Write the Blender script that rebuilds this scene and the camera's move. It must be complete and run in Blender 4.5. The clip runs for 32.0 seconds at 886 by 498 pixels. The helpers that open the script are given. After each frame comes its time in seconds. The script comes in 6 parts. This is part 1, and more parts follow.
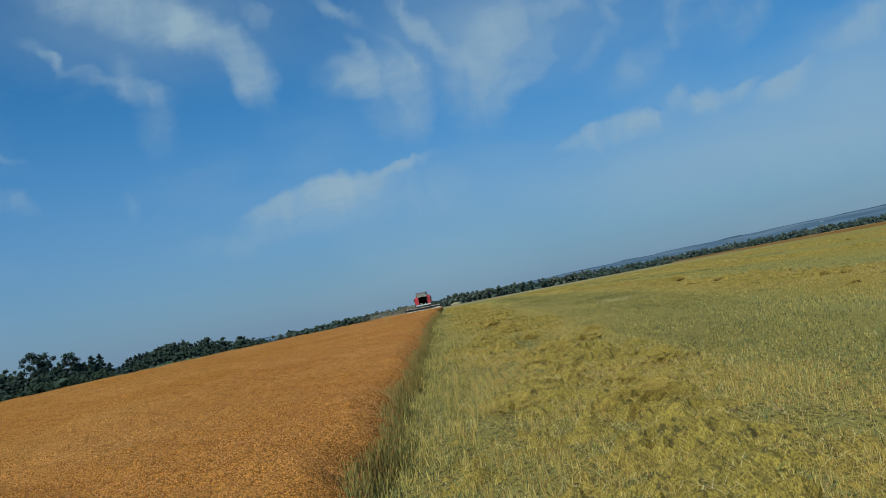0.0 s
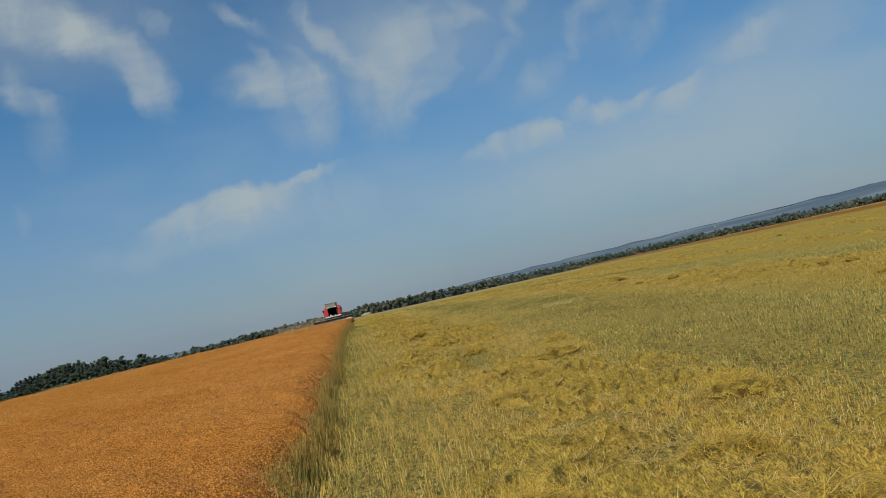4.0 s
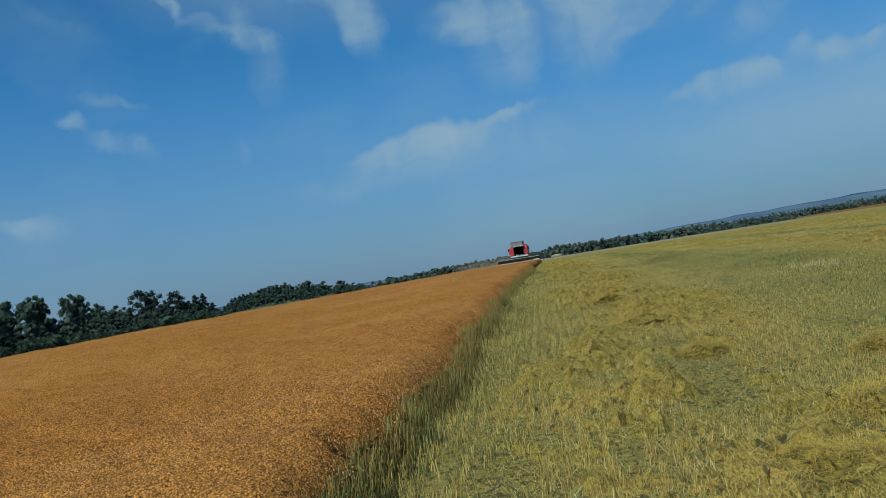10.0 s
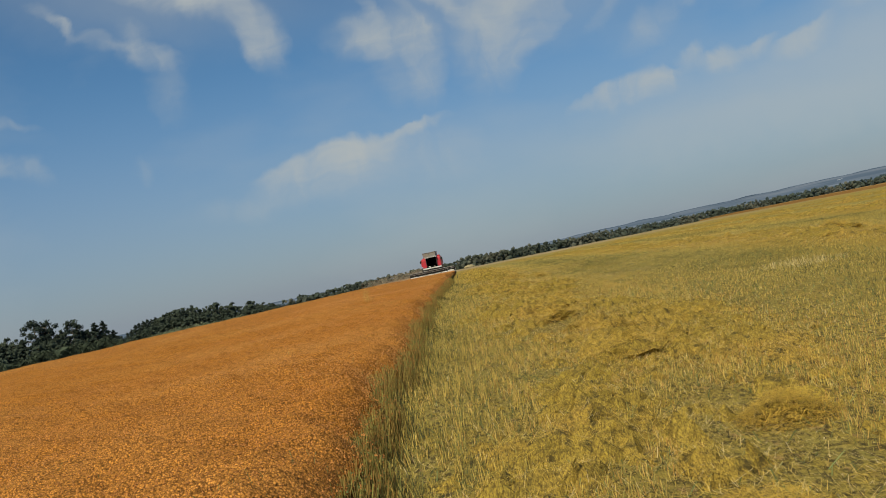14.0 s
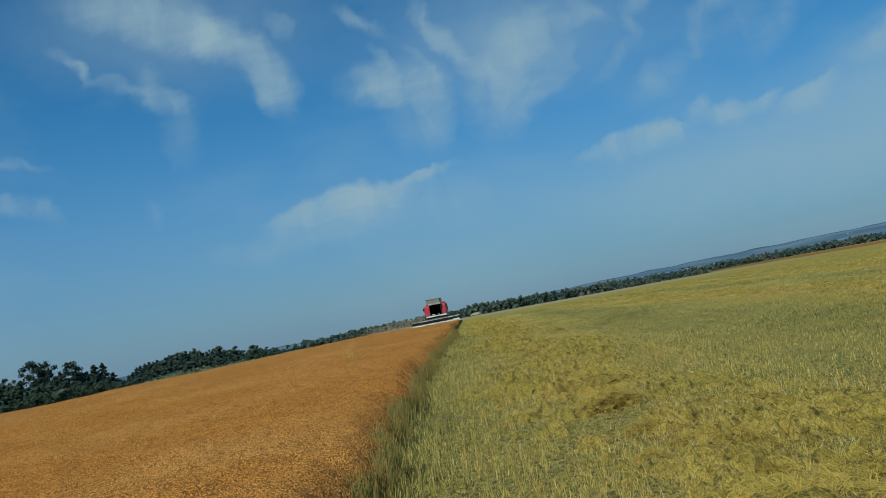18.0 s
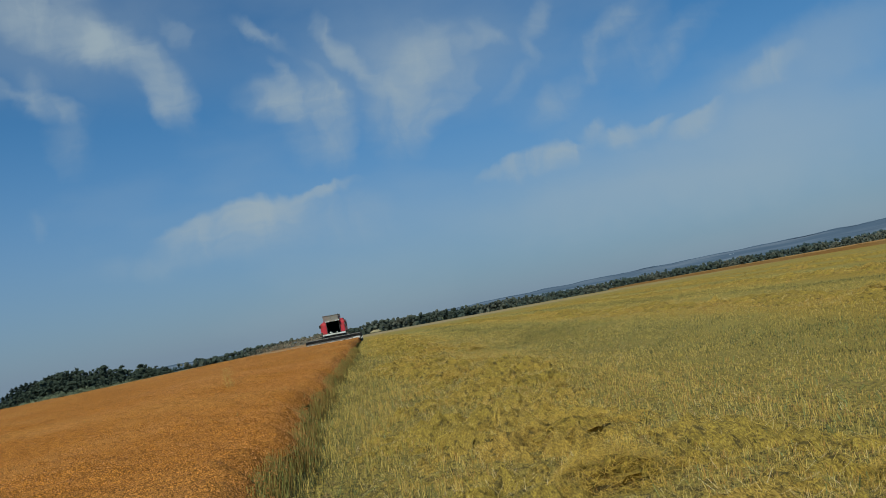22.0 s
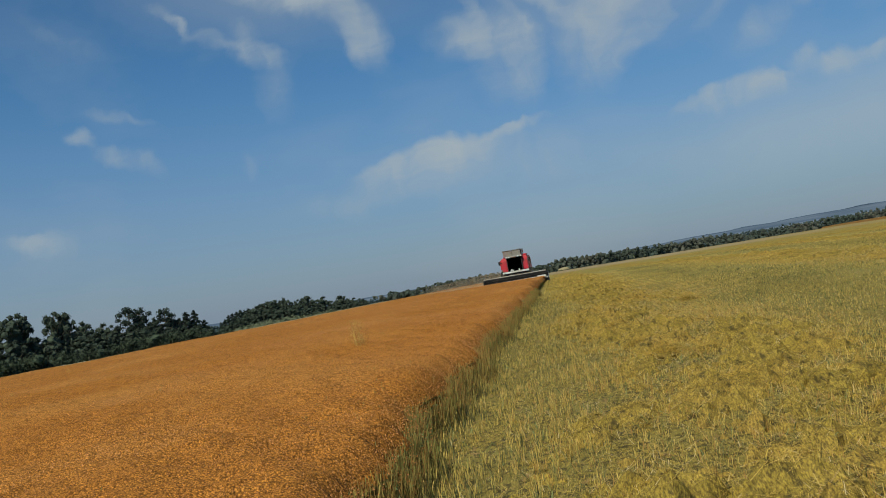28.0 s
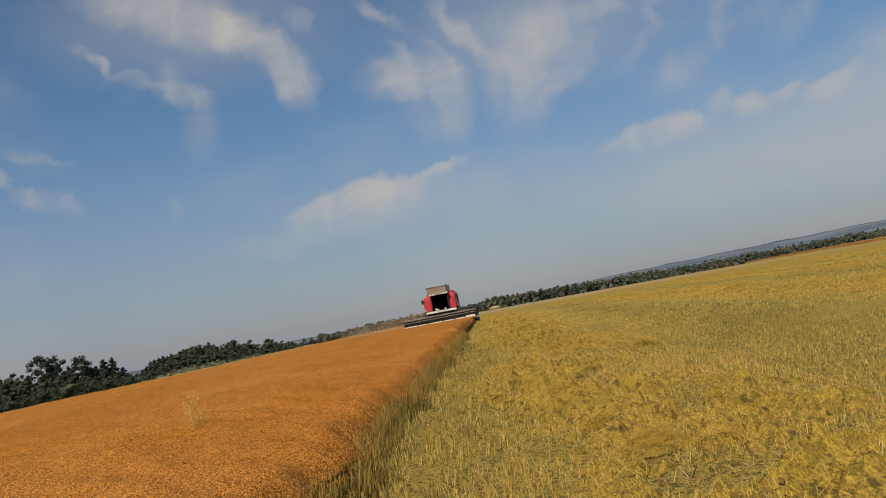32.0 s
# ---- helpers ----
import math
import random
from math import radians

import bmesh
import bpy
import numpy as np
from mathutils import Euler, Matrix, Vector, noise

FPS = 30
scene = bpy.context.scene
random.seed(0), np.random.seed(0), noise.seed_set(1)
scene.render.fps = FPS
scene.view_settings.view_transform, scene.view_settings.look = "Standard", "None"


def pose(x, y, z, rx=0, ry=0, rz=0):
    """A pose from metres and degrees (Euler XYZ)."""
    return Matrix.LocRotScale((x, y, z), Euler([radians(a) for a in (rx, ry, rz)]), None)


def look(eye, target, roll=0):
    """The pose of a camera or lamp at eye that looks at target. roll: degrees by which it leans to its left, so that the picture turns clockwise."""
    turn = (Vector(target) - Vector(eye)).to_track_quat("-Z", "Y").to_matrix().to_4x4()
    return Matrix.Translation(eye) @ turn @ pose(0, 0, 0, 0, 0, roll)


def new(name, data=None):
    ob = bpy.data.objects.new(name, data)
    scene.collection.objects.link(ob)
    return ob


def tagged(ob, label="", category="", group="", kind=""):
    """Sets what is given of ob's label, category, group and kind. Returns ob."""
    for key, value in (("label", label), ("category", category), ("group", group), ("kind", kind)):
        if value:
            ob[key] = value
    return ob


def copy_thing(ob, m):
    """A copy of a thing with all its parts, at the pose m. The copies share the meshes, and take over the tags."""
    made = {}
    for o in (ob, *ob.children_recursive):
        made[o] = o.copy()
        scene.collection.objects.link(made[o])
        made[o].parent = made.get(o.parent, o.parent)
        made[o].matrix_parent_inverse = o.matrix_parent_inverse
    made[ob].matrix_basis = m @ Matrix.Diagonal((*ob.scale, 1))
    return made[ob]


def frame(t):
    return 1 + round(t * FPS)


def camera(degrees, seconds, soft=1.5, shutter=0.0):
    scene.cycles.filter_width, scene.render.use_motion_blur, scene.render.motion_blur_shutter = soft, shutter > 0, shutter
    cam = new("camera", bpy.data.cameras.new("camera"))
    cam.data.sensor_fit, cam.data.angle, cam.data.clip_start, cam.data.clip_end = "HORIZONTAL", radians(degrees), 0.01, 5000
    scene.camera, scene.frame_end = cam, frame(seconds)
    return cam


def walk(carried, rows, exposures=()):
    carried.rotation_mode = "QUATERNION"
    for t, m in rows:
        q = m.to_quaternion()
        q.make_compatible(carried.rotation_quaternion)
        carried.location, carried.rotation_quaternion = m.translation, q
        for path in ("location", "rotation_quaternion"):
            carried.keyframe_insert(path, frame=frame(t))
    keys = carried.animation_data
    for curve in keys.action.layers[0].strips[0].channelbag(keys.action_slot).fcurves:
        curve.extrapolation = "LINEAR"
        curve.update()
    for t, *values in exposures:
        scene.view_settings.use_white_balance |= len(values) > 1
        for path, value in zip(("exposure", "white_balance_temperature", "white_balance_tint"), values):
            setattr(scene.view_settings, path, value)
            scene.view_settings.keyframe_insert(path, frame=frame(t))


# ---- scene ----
import collections

cam = camera(56.95, 32.0, soft=1.0)
EXPOSURES = [
    (0.0, -0.249, 5510, -13.0),
    (1.0, -0.105, 8222, 11.2),
    (2.0, -0.129, 6381, -8.0),
    (3.0, -0.328, 5395, -18.4),
    (4.0, -0.171, 6975, -3.3),
    (7.0, -0.251, 6165, -8.0),
    (8.0, -0.140, 6664, -4.2),
    (9.0, -0.253, 5540, -14.4),
    (10.0, -0.332, 5309, -15.5),
    (11.0, -0.109, 7754, 4.1),
    (12.0, -0.111, 6168, -11.3),
    (13.0, -0.215, 5863, -10.4),
    (14.0, -0.095, 7606, 0.6),
    (17.0, -0.251, 6010, -9.5),
    (18.0, -0.289, 5543, -19.7),
    (19.0, -0.331, 5360, -19.6),
    (20.0, -0.276, 6419, -1.4),
    (21.0, -0.367, 5802, -15.4),
    (22.0, -0.313, 6223, -6.5),
    (23.0, -0.148, 7218, -0.8),
    (24.0, -0.315, 5437, -20.1),
    (25.0, -0.119, 9115, 12.4),
    (28.0, -0.231, 6720, -3.2),
    (29.0, -0.297, 5564, -16.5),
    (30.0, -0.325, 5439, -15.0),
    (31.0, -0.145, 8217, 7.0),
    (32.0, -0.083, 8538, 9.3),
]
SKY_AIR, SKY_DUST, SKY_STRENGTH = 1.0, 0.4, 0.083
SKY_TINT = (0.57, 0.93, 1.28, 1)
HAZE, HAZE_COLOR = 0.72, (3.05, 3.2, 5.0, 1)
CLOUD_COLOR, CLOUD_AMOUNT = (5.40, 5.95, 7.05, 1), 1.24
SUN_POWER = 4.5
MACHINE_Y, MACHINE_X = (159.0, 1.0, 0.0133), (-6.3, 0.034)
PATH = [
    (0, (0.0, 0.0, 1.636), (-0.005, 1.997, 1.745), -11.0),
    (0.5, (-0.034, 0.605, 1.59), (-0.11, 2.602, 1.658), -10.3),
    (1, (-0.04, 1.248, 1.629), (-0.092, 3.246, 1.682), -10.9),
    (1.5, (-0.065, 1.923, 1.66), (-0.109, 3.919, 1.785), -12.2),
    (2, (-0.187, 2.626, 1.609), (-0.268, 4.624, 1.612), -9.7),
    (2.5, (-0.199, 3.298, 1.577), (-0.155, 5.298, 1.588), -11.4),
    (3, (-0.225, 3.955, 1.606), (-0.104, 5.949, 1.705), -10.7),
    (3.5, (-0.299, 4.65, 1.627), (-0.271, 6.648, 1.727), -9.7),
    (4, (-0.263, 5.291, 1.561), (-0.046, 7.278, 1.648), -12.4),
    (4.5, (-0.301, 5.931, 1.532), (-0.182, 7.924, 1.648), -11.0),
    (6.5, (0.02, 8.629, 1.6), (0.171, 10.623, 1.643), -12.7),
    (7, (0.143, 9.306, 1.606), (0.021, 11.3, 1.709), -10.9),
    (7.5, (0.152, 10.0, 1.594), (-0.061, 11.988, 1.654), -9.7),
    (8, (0.212, 10.638, 1.558), (0.122, 12.636, 1.601), -11.8),
    (8.5, (0.233, 11.228, 1.544), (0.116, 13.223, 1.606), -11.2),
    (9, (0.287, 11.787, 1.584), (0.321, 13.786, 1.635), -10.6),
    (9.5, (0.381, 12.28, 1.569), (0.402, 14.278, 1.658), -10.4),
    (10, (0.3, 12.806, 1.576), (0.029, 14.787, 1.607), -9.2),
    (10.5, (0.228, 13.343, 1.616), (-0.021, 15.326, 1.678), -9.5),
    (11, (0.128, 13.886, 1.616), (-0.154, 15.863, 1.726), -9.9),
    (11.5, (-0.084, 14.436, 1.658), (-0.459, 16.4, 1.635), -12.9),
    (12, (-0.121, 14.96, 1.614), (-0.143, 16.959, 1.589), -14.2),
    (12.5, (-0.187, 15.507, 1.622), (-0.29, 17.504, 1.624), -14.2),
    (13, (-0.196, 16.069, 1.625), (-0.277, 18.068, 1.63), -11.2),
    (13.5, (-0.145, 16.632, 1.591), (-0.094, 18.632, 1.608), -13.4),
    (14, (-0.17, 17.241, 1.562), (-0.224, 19.24, 1.587), -11.5),
    (14.5, (-0.159, 17.907, 1.615), (-0.177, 19.907, 1.65), -12.4),
    (16.5, (-0.111, 20.469, 1.677), (0.035, 22.463, 1.749), -12.1),
    (17, (-0.168, 21.091, 1.627), (-0.271, 23.086, 1.726), -9.0),
    (17.5, (-0.171, 21.702, 1.621), (-0.072, 23.697, 1.738), -12.3),
    (18, (-0.149, 22.292, 1.615), (-0.198, 24.287, 1.756), -10.5),
    (18.5, (-0.169, 22.862, 1.628), (-0.219, 24.858, 1.748), -10.2),
    (19, (-0.124, 23.385, 1.596), (-0.036, 25.38, 1.703), -11.6),
    (19.5, (-0.214, 23.901, 1.568), (-0.41, 25.89, 1.638), -10.0),
    (20, (-0.306, 24.423, 1.612), (-0.305, 26.421, 1.696), -11.0),
    (20.5, (-0.318, 24.909, 1.598), (-0.175, 26.896, 1.77), -11.2),
    (21, (-0.403, 25.388, 1.579), (-0.364, 27.386, 1.674), -9.2),
    (21.5, (-0.378, 25.836, 1.56), (-0.212, 27.827, 1.656), -9.9),
    (22, (-0.33, 26.291, 1.582), (-0.132, 28.277, 1.72), -10.4),
    (22.5, (-0.339, 26.733, 1.544), (-0.401, 28.729, 1.659), -10.3),
    (23, (-0.247, 27.161, 1.57), (-0.13, 29.156, 1.658), -11.7),
    (23.5, (-0.177, 27.591, 1.597), (-0.17, 29.587, 1.726), -11.0),
    (24, (-0.186, 28.035, 1.622), (-0.273, 30.029, 1.753), -9.2),
    (24.5, (-0.134, 28.467, 1.587), (-0.018, 30.459, 1.725), -11.4),
    (25, (-0.093, 28.936, 1.584), (-0.085, 30.929, 1.748), -9.0),
    (25.5, (-0.08, 29.428, 1.587), (-0.179, 31.423, 1.688), -7.9),
    (27.5, (-0.106, 31.464, 1.596), (-0.167, 33.46, 1.71), -10.2),
    (28, (-0.113, 31.968, 1.591), (-0.393, 33.947, 1.657), -9.5),
    (28.5, (-0.046, 32.479, 1.627), (-0.008, 34.478, 1.667), -12.6),
    (29, (0.087, 32.998, 1.635), (0.158, 34.994, 1.749), -11.0),
    (29.5, (0.078, 33.523, 1.613), (-0.007, 35.519, 1.711), -9.4),
    (30, (0.139, 34.047, 1.59), (0.163, 36.044, 1.685), -10.8),
    (30.5, (0.154, 34.601, 1.599), (0.028, 36.593, 1.735), -9.1),
    (31, (0.059, 35.181, 1.603), (-0.16, 37.164, 1.746), -7.5),
    (31.5, (0.006, 35.759, 1.559), (-0.1, 37.753, 1.679), -9.6),
    (32, (-0.044, 36.378, 1.565), (-0.142, 38.371, 1.698), -10.5),
]
walk(cam, [(t, look(eye, target, roll)) for t, eye, target, roll in PATH], EXPOSURES)

# ---------- sky and sun ----------
SUN_EL, SUN_AZ = 49.0, -157.0
world = bpy.data.worlds.new("summer_sky")
scene.world = world
world.use_nodes = True
WN, WL = world.node_tree.nodes, world.node_tree.links
WN.clear()


def wmath(op, a, b=None, c=None, clamp=False):
    n = WN.new("ShaderNodeMath")
    n.operation, n.use_clamp = op, clamp
    for i, v in enumerate((a, b, c)):
        if v is None:
            continue
        if isinstance(v, (int, float)):
            n.inputs[i].default_value = v
        else:
            WL.new(v, n.inputs[i])
    return n.outputs[0]


sky = WN.new("ShaderNodeTexSky")
sky.sky_type, sky.sun_disc = "NISHITA", False
sky.sun_elevation, sky.sun_rotation = radians(SUN_EL), radians(SUN_AZ % 360)
sky.air_density, sky.dust_density, sky.ozone_density, sky.altitude = SKY_AIR, SKY_DUST, 2.2, 150
coord = WN.new("ShaderNodeTexCoord")
sep = WN.new("ShaderNodeSeparateXYZ")
WL.new(coord.outputs["Generated"], sep.inputs[0])
ahead = wmath("MAXIMUM", sep.outputs[1], 0.12)
comb = WN.new("ShaderNodeCombineXYZ")
WL.new(wmath("DIVIDE", sep.outputs[0], ahead), comb.inputs[0])
WL.new(wmath("DIVIDE", sep.outputs[2], ahead), comb.inputs[1])
# wind-torn edges: the cloud plane is warped at two scales
warped = comb.outputs[0]
for scale, amount in ((5.0, 0.050), (14.0, 0.044), (44.0, 0.020)):
    nz = WN.new("ShaderNodeTexNoise")
    nz.inputs["Scale"].default_value, nz.inputs["Detail"].default_value = scale, 3.0
    WL.new(warped, nz.inputs["Vector"])
    sub = WN.new("ShaderNodeVectorMath")
    sub.operation = "SUBTRACT"
    sub.inputs[1].default_value = (0.5, 0.5, 0.5)
    WL.new(nz.outputs["Color"], sub.inputs[0])
    mul = WN.new("ShaderNodeVectorMath")
    mul.operation = "MULTIPLY_ADD"
    mul.inputs[1].default_value = (amount, amount * 0.8, 0)
    WL.new(sub.outputs[0], mul.inputs[0])
    WL.new(warped, mul.inputs[2])
    warped = mul.outputs[0]
# cirrus strokes: two ends, half width, density, how crisp the upper and the lower side are
STROKES = [
    # the broad cloud with a falling tail
    (-0.46, 0.475, -0.22, 0.375, 0.040, 0.50, 1.0, 1.2), (-0.34, 0.42, -0.22, 0.36, 0.045, 0.40, 1.0, 1.2), (-0.30, 0.40, -0.24, 0.37, 0.034, 0.25, 1.0, 1.0), (-0.195, 0.415, -0.175, 0.37, 0.014, 0.22, 1.0, 1.0),
    (-0.225, 0.375, -0.20, 0.275, 0.034, 0.46, 1.0, 1.0), (-0.232, 0.33, -0.224, 0.282, 0.014, 0.22, 1.0, 1.0), (-0.42, 0.47, -0.26, 0.47, 0.040, 0.34, 1.0, 1.0),
    # the thin curl
    (-0.465, 0.408, -0.425, 0.365, 0.010, 0.44, 1.3, 1.0), (-0.432, 0.368, -0.365, 0.338, 0.013, 0.42, 1.3, 1.0), (-0.385, 0.345, -0.305, 0.310, 0.020, 0.38, 1.3, 0.9), (-0.375, 0.374, -0.345, 0.335, 0.020, 0.17, 1.0, 1.0),
    (-0.335, 0.315, -0.322, 0.245, 0.030, 0.14, 1.0, 1.0), (-0.49, 0.425, -0.455, 0.404, 0.010, 0.12, 1.0, 1.0),
    # the hook
    (-0.122, 0.405, -0.045, 0.350, 0.012, 0.26, 1.0, 1.0), (-0.085, 0.348, -0.055, 0.308, 0.012, 0.20, 1.0, 1.0), (-0.125, 0.308, 0.005, 0.288, 0.034, 0.46, 1.1, 1.0), (-0.09, 0.292, 0.01, 0.272, 0.030, 0.26, 1.0, 1.0),
    (-0.010, 0.295, -0.018, 0.195, 0.034, 0.34, 1.0, 1.0), (-0.05, 0.275, -0.045, 0.205, 0.036, 0.14, 1.0, 1.0), (-0.035, 0.345, 0.014, 0.265, 0.008, 0.18, 1.0, 1.0),
    # the fan
    (-0.016, 0.395, 0.0, 0.345, 0.014, 0.26, 1.0, 1.0), (-0.004, 0.355, 0.045, 0.300, 0.018, 0.46, 1.0, 1.2), (0.036, 0.310, 0.072, 0.270, 0.024, 0.40, 1.0, 1.1), (0.045, 0.335, 0.165, 0.345, 0.034, 0.28, 1.0, 1.0),
    (0.055, 0.31, 0.155, 0.315, 0.038, 0.38, 1.0, 1.0), (0.14, 0.335, 0.215, 0.330, 0.014, 0.26, 1.0, 1.0), (0.17, 0.355, 0.218, 0.320, 0.014, 0.22, 1.0, 1.0), (0.07, 0.305, 0.053, 0.195, 0.030, 0.34, 1.0, 1.0),
    (0.118, 0.315, 0.073, 0.205, 0.034, 0.36, 1.0, 1.0), (0.158, 0.305, 0.098, 0.210, 0.017, 0.32, 1.0, 1.0), (0.045, 0.295, 0.028, 0.215, 0.015, 0.14, 1.0, 1.0),
    # torn wisps
    (0.28, 0.375, 0.236, 0.312, 0.017, 0.22, 1.0, 1.0), (0.238, 0.322, 0.252, 0.284, 0.012, 0.20, 1.0, 1.0), (0.255, 0.292, 0.175, 0.245, 0.015, 0.15, 1.0, 1.0), (0.41, 0.350, 0.30, 0.296, 0.022, 0.30, 1.0, 1.0), (0.335, 0.305, 0.314, 0.255, 0.022, 0.24, 1.0, 1.0),
    (0.322, 0.268, 0.22, 0.203, 0.024, 0.18, 1.0, 1.0), (0.51, 0.335, 0.365, 0.230, 0.024, 0.17, 1.0, 1.0), (0.44, 0.345, 0.325, 0.235, 0.036, 0.13, 1.0, 1.0),
    # the lens and the falling ice below it
    (-0.245, 0.149, -0.095, 0.171, 0.024, 0.72, 2.0, 0.8), (-0.17, 0.153, -0.055, 0.167, 0.024, 0.60, 2.0, 0.8), (-0.08, 0.167, 0.008, 0.179, 0.011, 0.52, 2.0, 0.9), (-0.19, 0.138, -0.07, 0.138, 0.034, 0.24, 1.0, 0.8), (-0.09, 0.150, 0.04, 0.135, 0.034, 0.16, 1.0, 0.8),
    # the row of small clouds
    (0.145, 0.154, 0.195, 0.166, 0.010, 0.22, 1.5, 0.8), (0.175, 0.158, 0.295, 0.176, 0.023, 0.66, 2.0, 0.8), (0.28, 0.188, 0.318, 0.201, 0.016, 0.40, 1.6, 0.8), (0.305, 0.178, 0.375, 0.186, 0.017, 0.44, 1.6, 0.8), (0.355, 0.184, 0.41, 0.196, 0.015, 0.54, 2.0, 0.8),
    (0.405, 0.178, 0.487, 0.204, 0.018, 0.58, 2.0, 0.8), (0.49, 0.216, 0.61, 0.255, 0.024, 0.36, 1.5, 0.8),
    # scraps over the grove
    (-0.612, 0.270, -0.588, 0.262, 0.015, 0.40, 1.0, 1.0), (-0.592, 0.252, -0.50, 0.196, 0.017, 0.26, 1.0, 1.0), (-0.60, 0.302, -0.495, 0.260, 0.008, 0.16, 1.0, 1.0), (-0.384, 0.205, -0.382, 0.175, 0.012, 0.12, 1.0, 1.0), (-0.74, 0.146, -0.67, 0.140, 0.014, 0.36, 1.4, 0.8),
    (-0.71, 0.134, -0.63, 0.138, 0.018, 0.24, 1.0, 0.8), (-0.67, 0.45, -0.54, 0.355, 0.016, 0.10, 1.0, 1.0), (-0.36, 0.118, -0.05, 0.126, 0.022, 0.14, 1.0, 1.0),
    # the wide veils
    (-0.56, 0.47, -0.12, 0.345, 0.095, 0.20, 1.0, 1.0), (-0.14, 0.33, 0.30, 0.30, 0.085, 0.12, 1.0, 1.0),
    (0.12, 0.124, 0.86, 0.172, 0.078, 0.32, 1.5, 0.8), (0.05, 0.096, 0.60, 0.112, 0.052, 0.18, 1.5, 0.8), (0.45, 0.20, 0.80, 0.30, 0.060, 0.26, 1.2, 0.8),
]
total, soft_veil = None, 0.0
for u0, v0, u1, v1, half_w, dense, above, below in STROKES:
    if u1 < u0:
        u0, v0, u1, v1 = u1, v1, u0, v0
    mp = WN.new("ShaderNodeMapping")
    mp.vector_type = "TEXTURE"
    mp.inputs["Location"].default_value = ((u0 + u1) / 2 + 0.009, (v0 + v1) / 2 - 0.006, 0)
    mp.inputs["Rotation"].default_value = (0, 0, math.atan2(v1 - v0, u1 - u0))
    mp.inputs["Scale"].default_value = (math.hypot(u1 - u0, v1 - v0) / 2 + half_w * 0.7, half_w * 1.15, 1)
    WL.new(warped, mp.inputs[0])
    # some strokes are crisp along the upper side and soft below, where the ice falls out
    sq = WN.new("ShaderNodeSeparateXYZ")
    WL.new(mp.outputs[0], sq.inputs[0])
    across = wmath("MAXIMUM", wmath("MULTIPLY", sq.outputs[1], above), wmath("MULTIPLY", sq.outputs[1], -below))
    ln_out = wmath("SQRT", wmath("ADD", wmath("MULTIPLY", sq.outputs[0], sq.outputs[0]), wmath("MULTIPLY", across, across)))
    rg = WN.new("ShaderNodeMapRange")
    rg.interpolation_type = "SMOOTHSTEP"
    rg.inputs[1].default_value, rg.inputs[2].default_value = 0.10, 1.0
    rg.inputs[3].default_value, rg.inputs[4].default_value = dense, 0.0
    WL.new(ln_out, rg.inputs[0])
    if half_w > 0.05:
        soft_veil = wmath("ADD", soft_veil, rg.outputs[0])
    else:
        total = rg.outputs[0] if total is None else wmath("ADD", total, rg.outputs[0])
# fine fibres drawn out along the fall of the ice crystals
fm = WN.new("ShaderNodeMapping")
fm.inputs["Rotation"].default_value, fm.inputs["Scale"].default_value = (0, 0, radians(18)), (20.0, 6.0, 1)
WL.new(warped, fm.inputs[0])
fib = WN.new("ShaderNodeTexNoise")
fib.inputs["Scale"].default_value, fib.inputs["Detail"].default_value, fib.inputs["Distortion"].default_value = 1.0, 9.0, 0.6
WL.new(fm.outputs[0], fib.inputs["Vector"])
fibre = WN.new("ShaderNodeMapRange")
fibre.inputs[1].default_value, fibre.inputs[2].default_value = 0.30, 0.70
fibre.inputs[3].default_value, fibre.inputs[4].default_value = 0.35, 1.55
WL.new(fib.outputs[0], fibre.inputs[0])
fm2 = WN.new("ShaderNodeMapping")
fm2.inputs["Rotation"].default_value, fm2.inputs["Scale"].default_value = (0, 0, radians(-24)), (11.0, 52.0, 1)
WL.new(warped, fm2.inputs[0])
fib2 = WN.new("ShaderNodeTexNoise")
fib2.inputs["Scale"].default_value, fib2.inputs["Detail"].default_value, fib2.inputs["Distortion"].default_value = 1.0, 7.0, 1.2
WL.new(fm2.outputs[0], fib2.inputs["Vector"])
fine = WN.new("ShaderNodeMapRange")
fine.inputs[1].default_value, fine.inputs[2].default_value = 0.32, 0.68
fine.inputs[3].default_value, fine.inputs[4].default_value = 0.80, 1.18
WL.new(fib2.outputs[0], fine.inputs[0])
# thin cirrus all round the sky
vm = WN.new("ShaderNodeMapping")
vm.inputs["Scale"].default_value = (2.2, 3.4, 5.0)
WL.new(coord.outputs["Generated"], vm.inputs[0])
veil = WN.new("ShaderNodeTexNoise")
veil.inputs["Scale"].default_value, veil.inputs["Detail"].default_value = 1.4, 5.0
WL.new(vm.outputs[0], veil.inputs["Vector"])
vr = WN.new("ShaderNodeMapRange")
vr.inputs[1].default_value, vr.inputs[2].default_value, vr.inputs[3].default_value, vr.inputs[4].default_value = 0.48, 0.85, 0.0, 0.22
WL.new(veil.outputs[0], vr.inputs[0])
